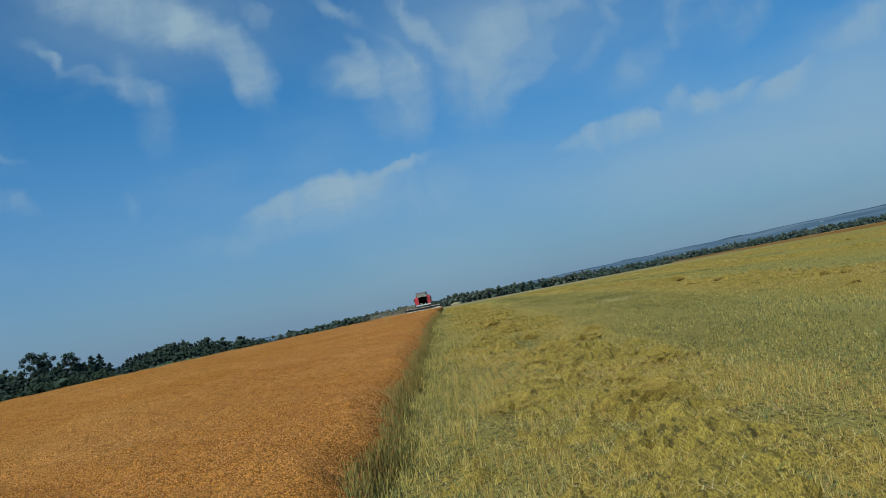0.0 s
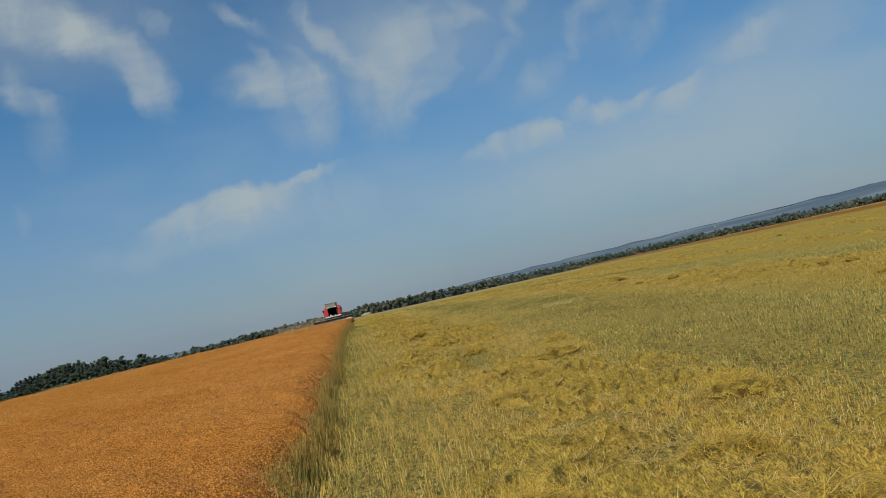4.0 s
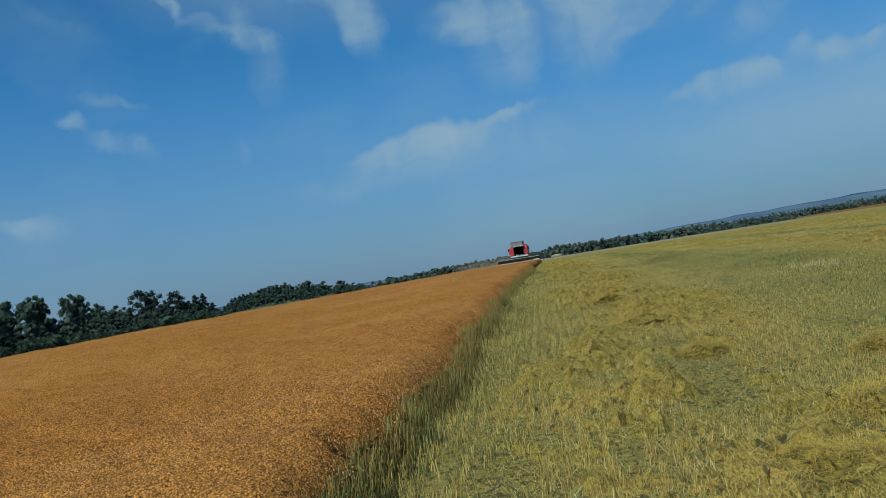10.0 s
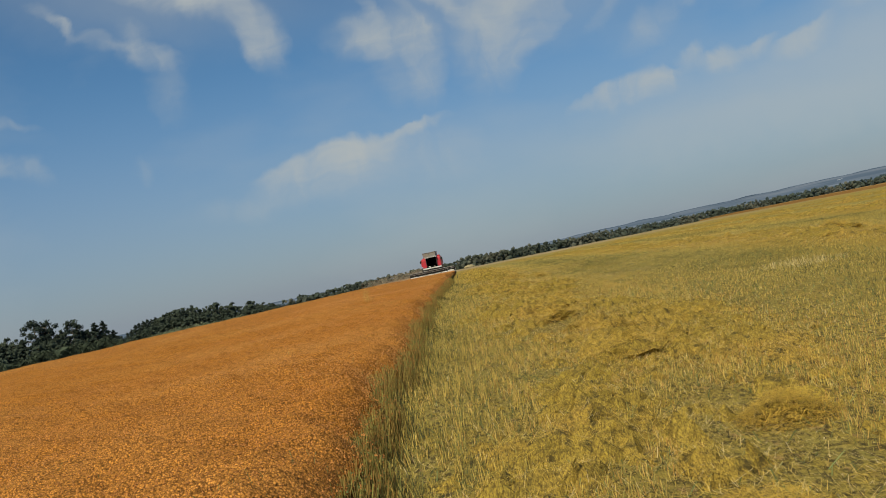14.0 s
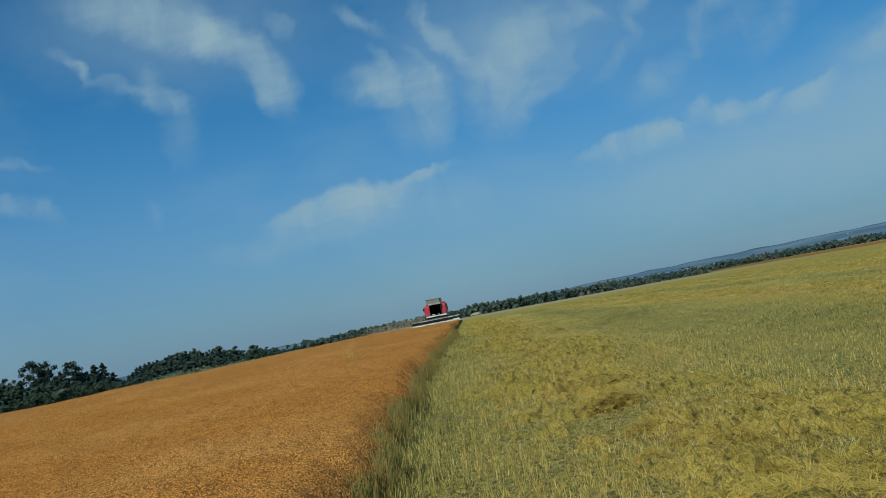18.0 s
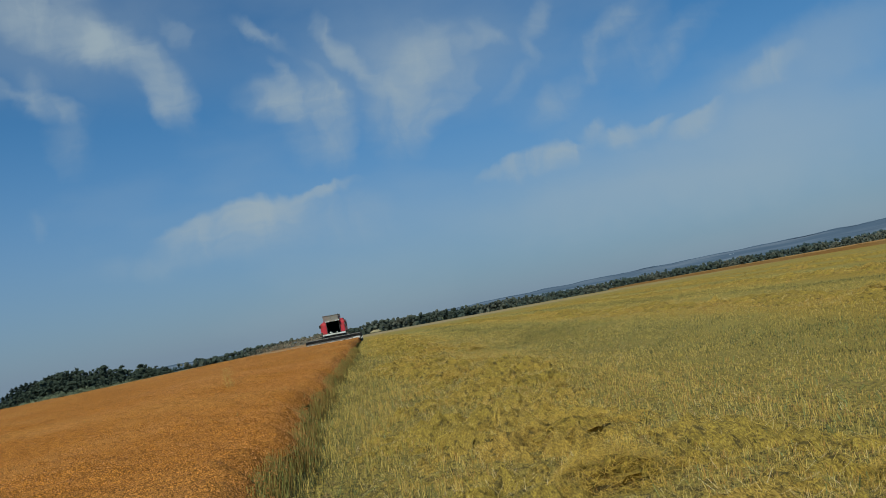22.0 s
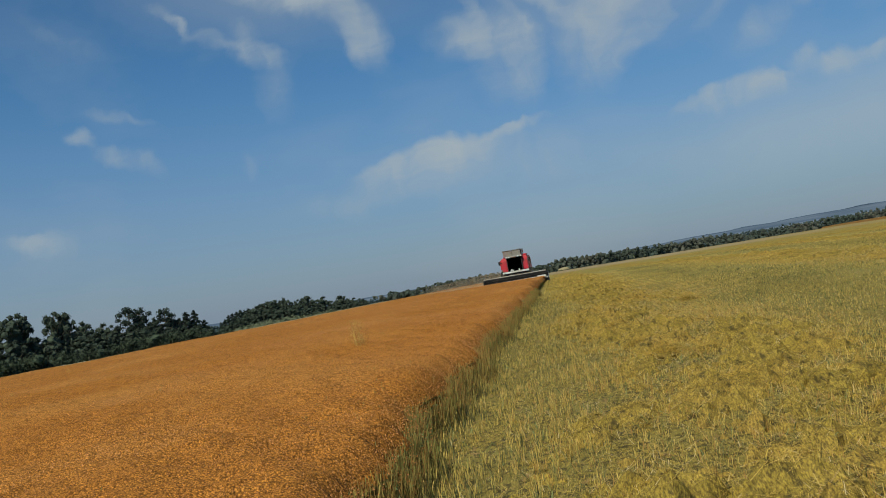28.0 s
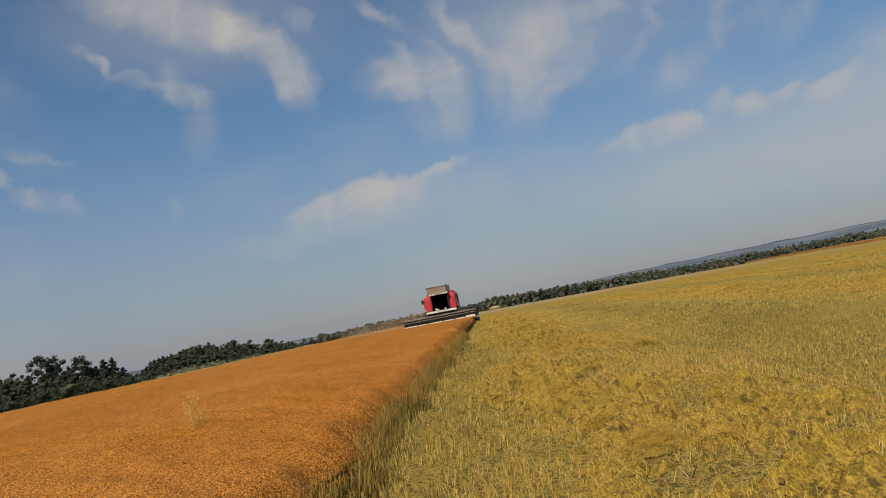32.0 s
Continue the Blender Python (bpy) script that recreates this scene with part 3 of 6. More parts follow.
def field_material():
    """Soil, stubble and straw rows that run along the field; meadow past its far edge."""
    m = bpy.data.materials.new("mown_field")
    m.use_nodes = True
    nt = m.node_tree
    n, l = nt.nodes, nt.links
    b = n["Principled BSDF"]
    b.inputs["Roughness"].default_value, b.inputs["Specular IOR Level"].default_value = 0.95, 0.02
    tc = n.new("ShaderNodeTexCoord")

    def noise_at(scale, lo, hi, stretch=(1, 1, 1), detail=6.0):
        mp = n.new("ShaderNodeMapping")
        mp.inputs["Scale"].default_value = stretch
        l.new(tc.outputs["Object"], mp.inputs[0])
        nz = n.new("ShaderNodeTexNoise")
        nz.inputs["Scale"].default_value, nz.inputs["Detail"].default_value, nz.inputs["Roughness"].default_value = scale, detail, 0.65
        l.new(mp.outputs[0], nz.inputs["Vector"])
        rg = n.new("ShaderNodeMapRange")
        rg.inputs[1].default_value, rg.inputs[2].default_value = lo, hi
        l.new(nz.outputs[0], rg.inputs[0])
        return rg.outputs[0]

    def blend(fac, a, c):
        mx = n.new("ShaderNodeMix")
        mx.data_type = "RGBA"
        l.new(fac, mx.inputs["Factor"])
        for key, v in (("A", a), ("B", c)):
            if isinstance(v, tuple):
                mx.inputs[key].default_value = (*v, 1)
            else:
                l.new(v, mx.inputs[key])
        return mx.outputs["Result"]

    def calc(op, a, c=0.0, clamp=False):
        q = n.new("ShaderNodeMath")
        q.operation, q.use_clamp = op, clamp
        for i, v in enumerate((a, c)):
            if isinstance(v, (int, float)):
                q.inputs[i].default_value = v
            else:
                l.new(v, q.inputs[i])
        return q.outputs[0]

    litter = fibres(nt, tc.outputs["Object"], 120.0, 14.0, 0.47, 0.64)
    litter2 = noise_at(75, 0.38, 0.56, (0.6, 1, 1), 3.0)
    soil = blend(noise_at(14, 0.3, 0.7), (0.085, 0.066, 0.038), (0.23, 0.175, 0.095))
    stub = blend(litter, (0.13, 0.092, 0.030), (0.41, 0.290, 0.064))
    stub = blend(litter2, (0.27, 0.205, 0.056), stub)
    stub = blend(noise_at(0.16, 0.40, 0.62, (1, 0.3, 1)), stub, (0.26, 0.212, 0.068))
    stub = blend(noise_at(5, 0.36, 0.48, (1, 0.6, 1), 8.0), (0.27, 0.20, 0.056), stub)
    straw = blend(litter, (0.16, 0.102, 0.030), (0.55, 0.350, 0.066))
    straw = blend(litter2, (0.18, 0.125, 0.03), straw)
    near = blend(noise_at(1.9, 0.66, 0.76), stub, soil)
    # matted litter with dark holes painted for soil and shade between stalks, green regrowth, brown stalks and bare
    # soil with pale flecks
    bed = blend(litter, (0.10, 0.075, 0.026), (0.40, 0.288, 0.064))
    bed = blend(noise_at(2.6, 0.46, 0.60, (1, 0.4, 1)), bed, (0.26, 0.205, 0.058))
    bed = blend(noise_at(8, 0.58, 0.68, (1, 0.4, 1)), bed, (0.33, 0.20, 0.085))
    clods = blend(noise_at(38, 0.52, 0.66, detail=3.0), (0.14, 0.108, 0.062), (0.40, 0.32, 0.19))
    bed = blend(noise_at(0.60, 0.66, 0.74, (1, 0.5, 1)), bed, clods)
    bed = blend(noise_at(19, 0.42, 0.51, (1, 0.55, 1), 8.0), (0.085, 0.066, 0.029), bed)
    bed = blend(noise_at(44, 0.60, 0.70, (1, 0.3, 1), 4.0), bed, (0.52, 0.40, 0.14))
    sp = n.new("ShaderNodeSeparateXYZ")
    l.new(tc.outputs["Object"], sp.inputs[0])
    x = calc("SUBTRACT", calc("SUBTRACT", sp.outputs[0], EDGE_0), calc("MULTIPLY", sp.outputs[1], EDGE_SLOPE))
    x = calc("ADD", x, calc("MULTIPLY", noise_at(0.22, 0.3, 0.7), 1.6))
    wave = calc("COSINE", calc("MULTIPLY", calc("SUBTRACT", x, 3.5), 2 * math.pi / 9.1))
    row = calc("MULTIPLY", calc("ADD", wave, 0.35), 0.9, clamp=True)
    row = calc("MULTIPLY", row, calc("ADD", calc("MULTIPLY", noise_at(1.1, 0.30, 0.62), 0.75), 0.25), clamp=True)
    col = blend(row, near, straw)
    # where the stalks stand one by one the ground between them is bare
    stand = n.new("ShaderNodeMapRange")
    stand.inputs[1].default_value, stand.inputs[2].default_value, stand.inputs[3].default_value, stand.inputs[4].default_value = 56.0, 68.0, 1.0, 0.0
    l.new(sp.outputs[1], stand.inputs[0])
    wide = n.new("ShaderNodeMapRange")
    wide.inputs[1].default_value, wide.inputs[2].default_value, wide.inputs[3].default_value, wide.inputs[4].default_value = 3.5, 8.0, 1.0, 0.0
    l.new(sp.outputs[0], wide.inputs[0])
    col = blend(calc("MULTIPLY", calc("MULTIPLY", stand.outputs[0], wide.outputs[0]), 0.92), col, bed)
    # open country past the field
    ln = n.new("ShaderNodeVectorMath")
    ln.operation = "LENGTH"
    l.new(tc.outputs["Object"], ln.inputs[0])
    # dry pale headland along the far end of the field
    head = n.new("ShaderNodeMapRange")
    head.inputs[1].default_value, head.inputs[2].default_value = 178.0, 205.0
    l.new(ln.outputs["Value"], head.inputs[0])
    side = n.new("ShaderNodeMapRange")
    side.inputs[1].default_value, side.inputs[2].default_value, side.inputs[3].default_value, side.inputs[4].default_value = 30.0, 105.0, 0.85, 0.0
    l.new(sp.outputs[0], side.inputs[0])
    dry = blend(noise_at(0.4, 0.35, 0.65, (1, 0.2, 1)), (0.36, 0.275, 0.165), (0.28, 0.205, 0.115))
    col = blend(calc("MULTIPLY", head.outputs[0], side.outputs[0]), col, dry)
    past = n.new("ShaderNodeMapRange")
    past.inputs[1].default_value, past.inputs[2].default_value = 325.0, 345.0
    l.new(ln.outputs["Value"], past.inputs[0])
    land = blend(noise_at(0.012, 0.42, 0.58, (1, 2.2, 1)), (0.085, 0.100, 0.045), (0.21, 0.19, 0.095))
    col = blend(past.outputs[0], col, land)
    l.new(col, b.inputs["Base Color"])
    bn = n.new("ShaderNodeTexNoise")
    bn.inputs["Scale"].default_value, bn.inputs["Detail"].default_value = 16.0, 8.0
    l.new(tc.outputs["Object"], bn.inputs["Vector"])
    bp = n.new("ShaderNodeBump")
    bp.inputs["Strength"].default_value, bp.inputs["Distance"].default_value = 0.8, 0.05
    l.new(bn.outputs[0], bp.inputs["Height"])
    l.new(bp.outputs[0], b.inputs["Normal"])
    return m


M_field = field_material()


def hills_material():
    """Distant hills: pale fields and dark woods in long strips, with the blue haze of distance put into the colours."""
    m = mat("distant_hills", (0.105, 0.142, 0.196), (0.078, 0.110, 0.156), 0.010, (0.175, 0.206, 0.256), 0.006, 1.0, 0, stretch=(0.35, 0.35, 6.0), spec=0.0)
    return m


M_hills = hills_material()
# distance haze is mixed into both woods' colours as blue
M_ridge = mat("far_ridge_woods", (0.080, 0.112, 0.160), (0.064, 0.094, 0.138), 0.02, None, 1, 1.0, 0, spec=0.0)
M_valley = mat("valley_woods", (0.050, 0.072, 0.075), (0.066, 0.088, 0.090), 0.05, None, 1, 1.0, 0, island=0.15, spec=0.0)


# ---------- mesh helpers ----------
def np_mesh(name, verts, faces, material=None, smooth=False):
    """A mesh from arrays: verts (n, 3), faces (m, k) of k corners each."""
    verts, faces = np.ascontiguousarray(verts, np.float32), np.ascontiguousarray(faces, np.int32)
    me = bpy.data.meshes.new(name)
    me.vertices.add(len(verts))
    me.vertices.foreach_set("co", verts.ravel())
    me.loops.add(faces.size)
    me.loops.foreach_set("vertex_index", faces.ravel())
    me.polygons.add(len(faces))
    me.polygons.foreach_set("loop_start", np.arange(len(faces), dtype=np.int32) * faces.shape[1])
    me.polygons.foreach_set("use_smooth", np.full(len(faces), smooth, bool))
    me.update(calc_edges=True)
    me.validate()
    if material:
        me.materials.append(material)
    return me


def part(name, bm, material, parent, label="", smooth=False):
    """Links a bmesh or a mesh as one object under a thing or a part."""
    if isinstance(bm, bmesh.types.BMesh):
        me = bpy.data.meshes.new(name)
        bm.to_mesh(me)
        bm.free()
        me.materials.append(material)
        if smooth:
            me.polygons.foreach_set("use_smooth", np.ones(len(me.polygons), bool))
    else:
        me = bm
    ob = new(name, me)
    ob.parent = parent
    return tagged(ob, label)


def box(*boxes, bevel=0.02):
    """A bmesh of bevelled boxes, each (x0, x1, y0, y1, z0, z1)."""
    bm = bmesh.new()
    for x0, x1, y0, y1, z0, z1 in boxes:
        m = Matrix.Translation(((x0 + x1) / 2, (y0 + y1) / 2, (z0 + z1) / 2)) @ Matrix.Diagonal((x1 - x0, y1 - y0, z1 - z0, 1))
        bmesh.ops.create_cube(bm, size=1, matrix=m)
    if bevel:
        bmesh.ops.bevel(bm, geom=list(bm.edges), offset=bevel, segments=2, affect="EDGES", clamp_overlap=True)
    return bm


def prism(outline, x0, x1, bevel=0.02):
    """An outline of (y, z) corners drawn out from x0 to x1."""
    bm = bmesh.new()
    rings = [[bm.verts.new((x, y, z)) for y, z in outline] for x in (x0, x1)]
    bm.faces.new(rings[0])
    bm.faces.new(rings[1][::-1])
    for i in range(len(outline)):
        j = (i + 1) % len(outline)
        bm.faces.new((rings[0][j], rings[0][i], rings[1][i], rings[1][j]))
    bmesh.ops.recalc_face_normals(bm, faces=bm.faces)
    if bevel:
        bmesh.ops.bevel(bm, geom=list(bm.edges), offset=bevel, segments=2, affect="EDGES", clamp_overlap=True)
    return bm


def rod(bm, a, b, r, sides=8, r2=None):
    """Adds a round bar from a to b."""
    a, b = Vector(a), Vector(b)
    m = Matrix.Translation((a + b) / 2) @ (b - a).to_track_quat("Z", "Y").to_matrix().to_4x4()
    bmesh.ops.create_cone(bm, cap_ends=True, segments=sides, radius1=r, radius2=r if r2 is None else r2, depth=(b - a).length, matrix=m)
    return bm


def scatter(tv, tf, place, yaw, size, tilt=None):
    """Copies of a template (verts, faces) at places, turned by yaw, scaled by size (n,) or (n, 3) and leaned by tilt (n, 2)."""
    n, k = len(place), len(tv)
    size = size[:, None] * np.ones(3) if size.ndim == 1 else size
    v = tv[None] * size[:, None]
    c, s = np.cos(yaw)[:, None], np.sin(yaw)[:, None]
    out = np.stack([v[..., 0] * c - v[..., 1] * s, v[..., 0] * s + v[..., 1] * c, v[..., 2]], -1)
    if tilt is not None:
        out[..., :2] += out[..., 2:3] * tilt[:, None]
    out += place[:, None]
    faces = tf[None] + (np.arange(n) * k)[:, None, None]
    return out.reshape(-1, 3), faces.reshape(-1, tf.shape[1])


def joined(*pieces):
    """Several (verts, faces) as one."""
    vs, fs, at = [], [], 0
    for v, f in pieces:
        vs.append(v)
        fs.append(f + at)
        at += len(v)
    return np.concatenate(vs), np.concatenate(fs)


# ---------- the lie of the land ----------
RNG = np.random.default_rng(11)
P_R = np.array([0, 55, 85, 113, 140, 160, 220, 300, 340, 480, 700, 1000, 2000, 5000.0])
P_Z = np.array([0, 0, -0.25, -0.60, -1.02, -1.22, -1.92, -2.95, -3.9, -7.6, -12.0, -17, -30, -42.0])
_r = np.linspace(0, 5000, 5001)
_z = np.interp(_r, P_R, P_Z)
for _ in range(3):
    _z = np.convolve(np.pad(_z, 8, mode="edge"), np.ones(17) / 17, "valid")


def land(x, y):
    """Height of the ground: level near the walk, falling away ahead and to the west."""
    x, y = np.asarray(x, float), np.asarray(y, float)
    z = np.interp(np.hypot(x, np.maximum(y, 0)), _r, _z)
    west = np.clip(-x, 0, 165)
    z = z - 3.7e-4 * west**2
    near = np.clip(1.6 - np.hypot(x, y) / 260, 0, 1)
    return z + near * (0.05 * np.sin(x * 0.37 + 0.6) * np.sin(y * 0.21) + 0.03 * np.sin(x * 0.9 + y * 0.13) + 0.02 * np.sin(y * 0.8 + x * 0.3))


def cut_line(y):
    """The cut edge of the stand without its ragged detail."""
    y = np.asarray(y, float)
    return EDGE_0 + EDGE_SLOPE * y - 0.24 * np.exp(-((y - 43.0) / 13.0) ** 2) + 0.06 * np.clip((y - 62) / 12, 0, 1)


def edge(y):
    return cut_line(y) + 0.07 * np.sin(np.asarray(y) * 0.9) + 0.06 * np.sin(np.asarray(y) * 2.3 + 1) + 0.05 * np.sin(np.asarray(y) * 5.1 + 2 * np.sin(np.asarray(y) * 1.3))


def spaced(*runs):
    """Grid lines: runs of (start, end, step)."""
    out = [np.arange(a, b, s) for a, b, s in runs]
    return np.concatenate(out + [[runs[-1][1]]])


def sheet(xs, ys, height, keep=None):
    """A sheet over grid lines (xs of shape (nx,) or (ny, nx)); height(x, y) gives z."""
    yy = np.repeat(ys[:, None], xs.shape[-1], 1)
    xx = np.broadcast_to(xs, yy.shape)
    v = np.stack([xx, yy, height(xx, yy)], -1).reshape(-1, 3)
    i = np.arange(len(ys) - 1)[:, None] * xs.shape[-1] + np.arange(xs.shape[-1] - 1)
    f = np.stack([i, i + 1, i + xs.shape[-1] + 1, i + xs.shape[-1]], -1).reshape(-1, 4)
    if keep is not None:
        c = v[f].mean(1)
        f = f[keep(c[:, 0], c[:, 1])]
    return v, f


half = spaced((0, 30, 0.6), (30, 90, 3), (90, 400, 10), (400, 1200, 60), (1200, 4600, 340))
gx = np.concatenate([-half[:0:-1], half])
gy = np.concatenate([-spaced((10, 120, 10), (120, 4600, 560))[::-1], spaced((-9, 80, 0.7), (80, 180, 3), (180, 480, 8), (480, 1200, 60), (1200, 4600, 340))])
ground = tagged(new("ground", np_mesh("ground", *sheet(gx, gy, land), M_field, True)), "mown yellow-green stubble field with straw rows and bare soil patches", "field", kind="structure")

# ring of distant hills
az = np.radians(np.arange(0, 360.1, 1.0))
deg = (np.degrees(az) + 180) % 360 - 180
crest = np.interp(deg, [-180, -60, -20, -14, -11, 0, 9, 18, 27, 34, 60, 180], [-0.2, -0.6, -0.62, -0.62, -0.6, -0.45, -0.17, 0.03, 0.20, 0.42, 0.5, -0.2])
crest = crest + 0.022 * np.sin(deg * 1.7) + 0.012 * np.sin(deg * 4.3 + 1)
rows_v = []
for k, r in enumerate((2500, 2900, 3300, 3700, 4050, 4200)):
    top = 1.6 + np.tan(np.radians(crest)) * 4050
    f = (0, 0.22, 0.48, 0.76, 1.0, 0.98)[k]
    base = -37.0
    rows_v.append(np.stack([r * np.sin(az), r * np.cos(az), base + (top - base) * f], -1))
hv = np.concatenate(rows_v)
i = np.arange(5)[:, None] * len(az) + np.arange(len(az) - 1)
hf = np.stack([i, i + 1, i + len(az) + 1, i + len(az)], -1).reshape(-1, 4)
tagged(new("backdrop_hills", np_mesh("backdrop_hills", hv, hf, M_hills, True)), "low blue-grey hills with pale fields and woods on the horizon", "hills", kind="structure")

# woods along the hills' crest
wa = np.arange(-60, 60.01, 0.12)
wtop = np.interp(wa, np.arange(-180, 180.5, 1.0), np.interp(np.arange(-180, 180.5, 1.0), deg[np.argsort(deg)], crest[np.argsort(deg)]))
wrng = np.random.default_rng(17)
thick = np.clip(0.075 + 0.05 * np.sin(wa * 0.55 + 1) + 0.03 * np.sin(wa * 1.9), 0.02, 0.2)
rise = 0.012 + 0.014 * wrng.random(len(wa)) + 0.012 * np.sin(wa * 2.7)
ring = []
for far, lift in ((3960, -thick), (3990, -0.3 * thick), (4010, rise), (4050, rise - 0.05)):
    ring.append(np.stack([far * np.sin(np.radians(wa)), far * np.cos(np.radians(wa)), 1.6 + far * np.tan(np.radians(wtop + lift))], -1))
i = np.arange(3)[:, None] * len(wa) + np.arange(len(wa) - 1)
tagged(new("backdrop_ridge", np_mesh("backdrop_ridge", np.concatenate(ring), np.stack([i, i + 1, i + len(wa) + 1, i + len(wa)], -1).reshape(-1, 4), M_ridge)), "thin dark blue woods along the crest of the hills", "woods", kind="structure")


# ---------- the standing flax ----------
LANE, LANE_0, LANE_1 = 7.3, 109.6, 166.0      # the width that the machine takes, and its stretch
CROP = 0.58


def canopy_z(x, y):
    far = np.hypot(x, y)
    bumps = 0.035 * np.sin(x * 5.1 + 2 * np.sin(y * 1.3)) * np.sin(y * 4.3 + np.sin(x * 2.1)) + 0.03 * np.sin(x * 1.7 + y * 0.6) * np.sin(y * 1.1)
    shoulder = -0.31 * np.clip(1 - (edge(y) - x) / 0.36, 0, 1) ** 2
    return land(x, y) + CROP - 0.07 + shoulder + bumps + 0.02 * np.sin(y * 0.35 + x * 0.22) + np.minimum(far, 60) * 0.0008


def margin(x, y):
    """How far the stand reaches, by the direction from the walk's start."""
    return np.interp(np.degrees(np.arctan2(x, y)), [-60, -44, -36, -30, -26, -22, -18, -14, -11], [115, 115, 118, 130, 150, 190, 235, 290, 318.0])


us = spaced((0, 5, 0.10), (5, 14, 0.3), (14, 40, 1.0), (40, 120, 3), (120, 330, 8))
ys_c = spaced((-6, 3, 0.5), (3, 50, 0.10), (50, 70, 0.3), (70, 120, 1), (120, 320, 4))
xs_c = edge(ys_c)[:, None] - us[None, ::-1]
cv, cf = sheet(xs_c, ys_c, canopy_z, keep=lambda x, y: (np.hypot(x, y) < margin(x, y)) & ~((edge(y) - x < LANE) & (y > LANE_0)))
rough = np.clip(1.4 - np.hypot(cv[:, 0], cv[:, 1]) / 70, 0.25, 1)
cv[:, 2] += RNG.normal(0, 0.028, len(cv)) * rough
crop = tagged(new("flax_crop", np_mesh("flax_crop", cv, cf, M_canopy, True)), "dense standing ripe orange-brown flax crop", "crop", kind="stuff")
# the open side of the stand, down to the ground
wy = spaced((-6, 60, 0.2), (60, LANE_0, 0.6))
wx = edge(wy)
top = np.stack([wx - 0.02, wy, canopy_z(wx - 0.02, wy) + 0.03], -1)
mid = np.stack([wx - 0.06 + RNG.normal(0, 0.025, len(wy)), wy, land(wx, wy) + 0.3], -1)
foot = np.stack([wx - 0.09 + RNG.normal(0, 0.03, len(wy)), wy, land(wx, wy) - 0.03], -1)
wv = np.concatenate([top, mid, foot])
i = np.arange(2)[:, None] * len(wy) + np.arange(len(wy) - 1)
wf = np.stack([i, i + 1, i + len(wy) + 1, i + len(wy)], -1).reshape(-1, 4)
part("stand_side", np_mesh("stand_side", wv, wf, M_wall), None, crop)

TETRA = np.array([[0.9, 0, -0.35], [-0.5, 0.8, -0.3], [-0.45, -0.85, -0.35], [0.05, 0, 0.95]])
TETRA_F = np.array([[0, 1, 3], [1, 2, 3], [2, 0, 3]])
RIBBON = np.array([[-0.5, 0, 0], [0.5, 0, 0], [0.35, 0, 1], [-0.35, 0, 1.0]])
RIBBON_F = np.array([[0, 1, 2, 3]])


def strewn(n, y0, y1, u0, u1, bias=1.0, bias_y=1.0):
    """n places in the stand: y from y0 to y1, u metres in from its edge; bias above 1 crowds them to the near ends."""
    y = y0 + (y1 - y0) * RNG.random(n) ** bias_y
    u = u0 + (u1 - u0) * RNG.random(n) ** bias
    return edge(y) - u, y


def bolls(n, y0, y1, u0, u1, size, bias, bias_y, lift=0.05):
    x, y = strewn(n, y0, y1, u0, u1, bias, bias_y)
    z = canopy_z(x, y) + RNG.normal(lift, 0.035, n)
    return scatter(TETRA, TETRA_F, np.stack([x, y, z], -1), RNG.random(n) * 6.3, size * RNG.uniform(0.6, 1.35, n))


bv, bf = joined(bolls(84000, 3.5, 26, 0, 5, 0.0062, 1.3, 1.0), bolls(60000, 26, 56, 0, 6, 0.0062, 1.4, 1.0),
                bolls(36000, 6, 80, 4, 14, 0.0085, 1.2, 1.0, 0.04))
part("seed_bolls", np_mesh("seed_bolls", bv, bf, M_boll), None, crop)


def stalks(x, y, h, width, lean):
    n = len(x)
    size = np.stack([width, width, h], -1)
    return scatter(RIBBON, RIBBON_F, np.stack([x, y, land(x, y) - 0.01], -1), RNG.random(n) * 6.3, size, RNG.normal(0, 1, (n, 2)) * np.asarray(lean)[..., None])


# bare stems along the cut edge, some leaning out of the stand
n = 84000
y = 2.5 + 70 * RNG.random(n) ** 1.15
x = edge(y) + RNG.normal(0.02, 0.08, n)
h = RNG.uniform(0.11, 0.43, n) * np.clip(1.0 - (x - edge(y)) * 2.2, 0.25, 1)
sv, sf = stalks(x, y, h, RNG.uniform(0.004, 0.009, n), np.full(n, 0.15))
# leafy weeds at the foot of the stand
n = 8000
y = 2.5 + 62 * RNG.random(n) ** 1.1
x = edge(y) + RNG.normal(0.04, 0.07, n)
gv, gf = scatter(TETRA * np.array([1, 0.35, 1]), TETRA_F, np.stack([x, y, land(x, y) + RNG.uniform(0.0, 0.42, n) * np.clip(1 - (x - edge(y)) * 2.2, 0.15, 1)], -1), RNG.random(n) * 6.3, RNG.uniform(0.006, 0.014, n))
part("edge_leaves", np_mesh("edge_leaves", gv, gf, M_weed), None, crop)["kind"] = "stuff"
# bolls hanging down the side of the stand
n = 11000
y = 2.5 + 62 * RNG.random(n) ** 1.1
x = edge(y) + RNG.uniform(-0.12, 0.14, n)
bv, bf = scatter(TETRA, TETRA_F, np.stack([x, y, land(x, y) + CROP * RNG.uniform(0.05, 1.0, n) ** 0.7 * np.clip(1 - (x - edge(y)) * 3, 0.3, 1)], -1), y * 7, RNG.uniform(0.005, 0.010, n))
part("side_bolls", np_mesh("side_bolls", bv, bf, M_boll), None, crop)
part("edge_stems", np_mesh("edge_stems", sv, sf, M_stem), None, crop)

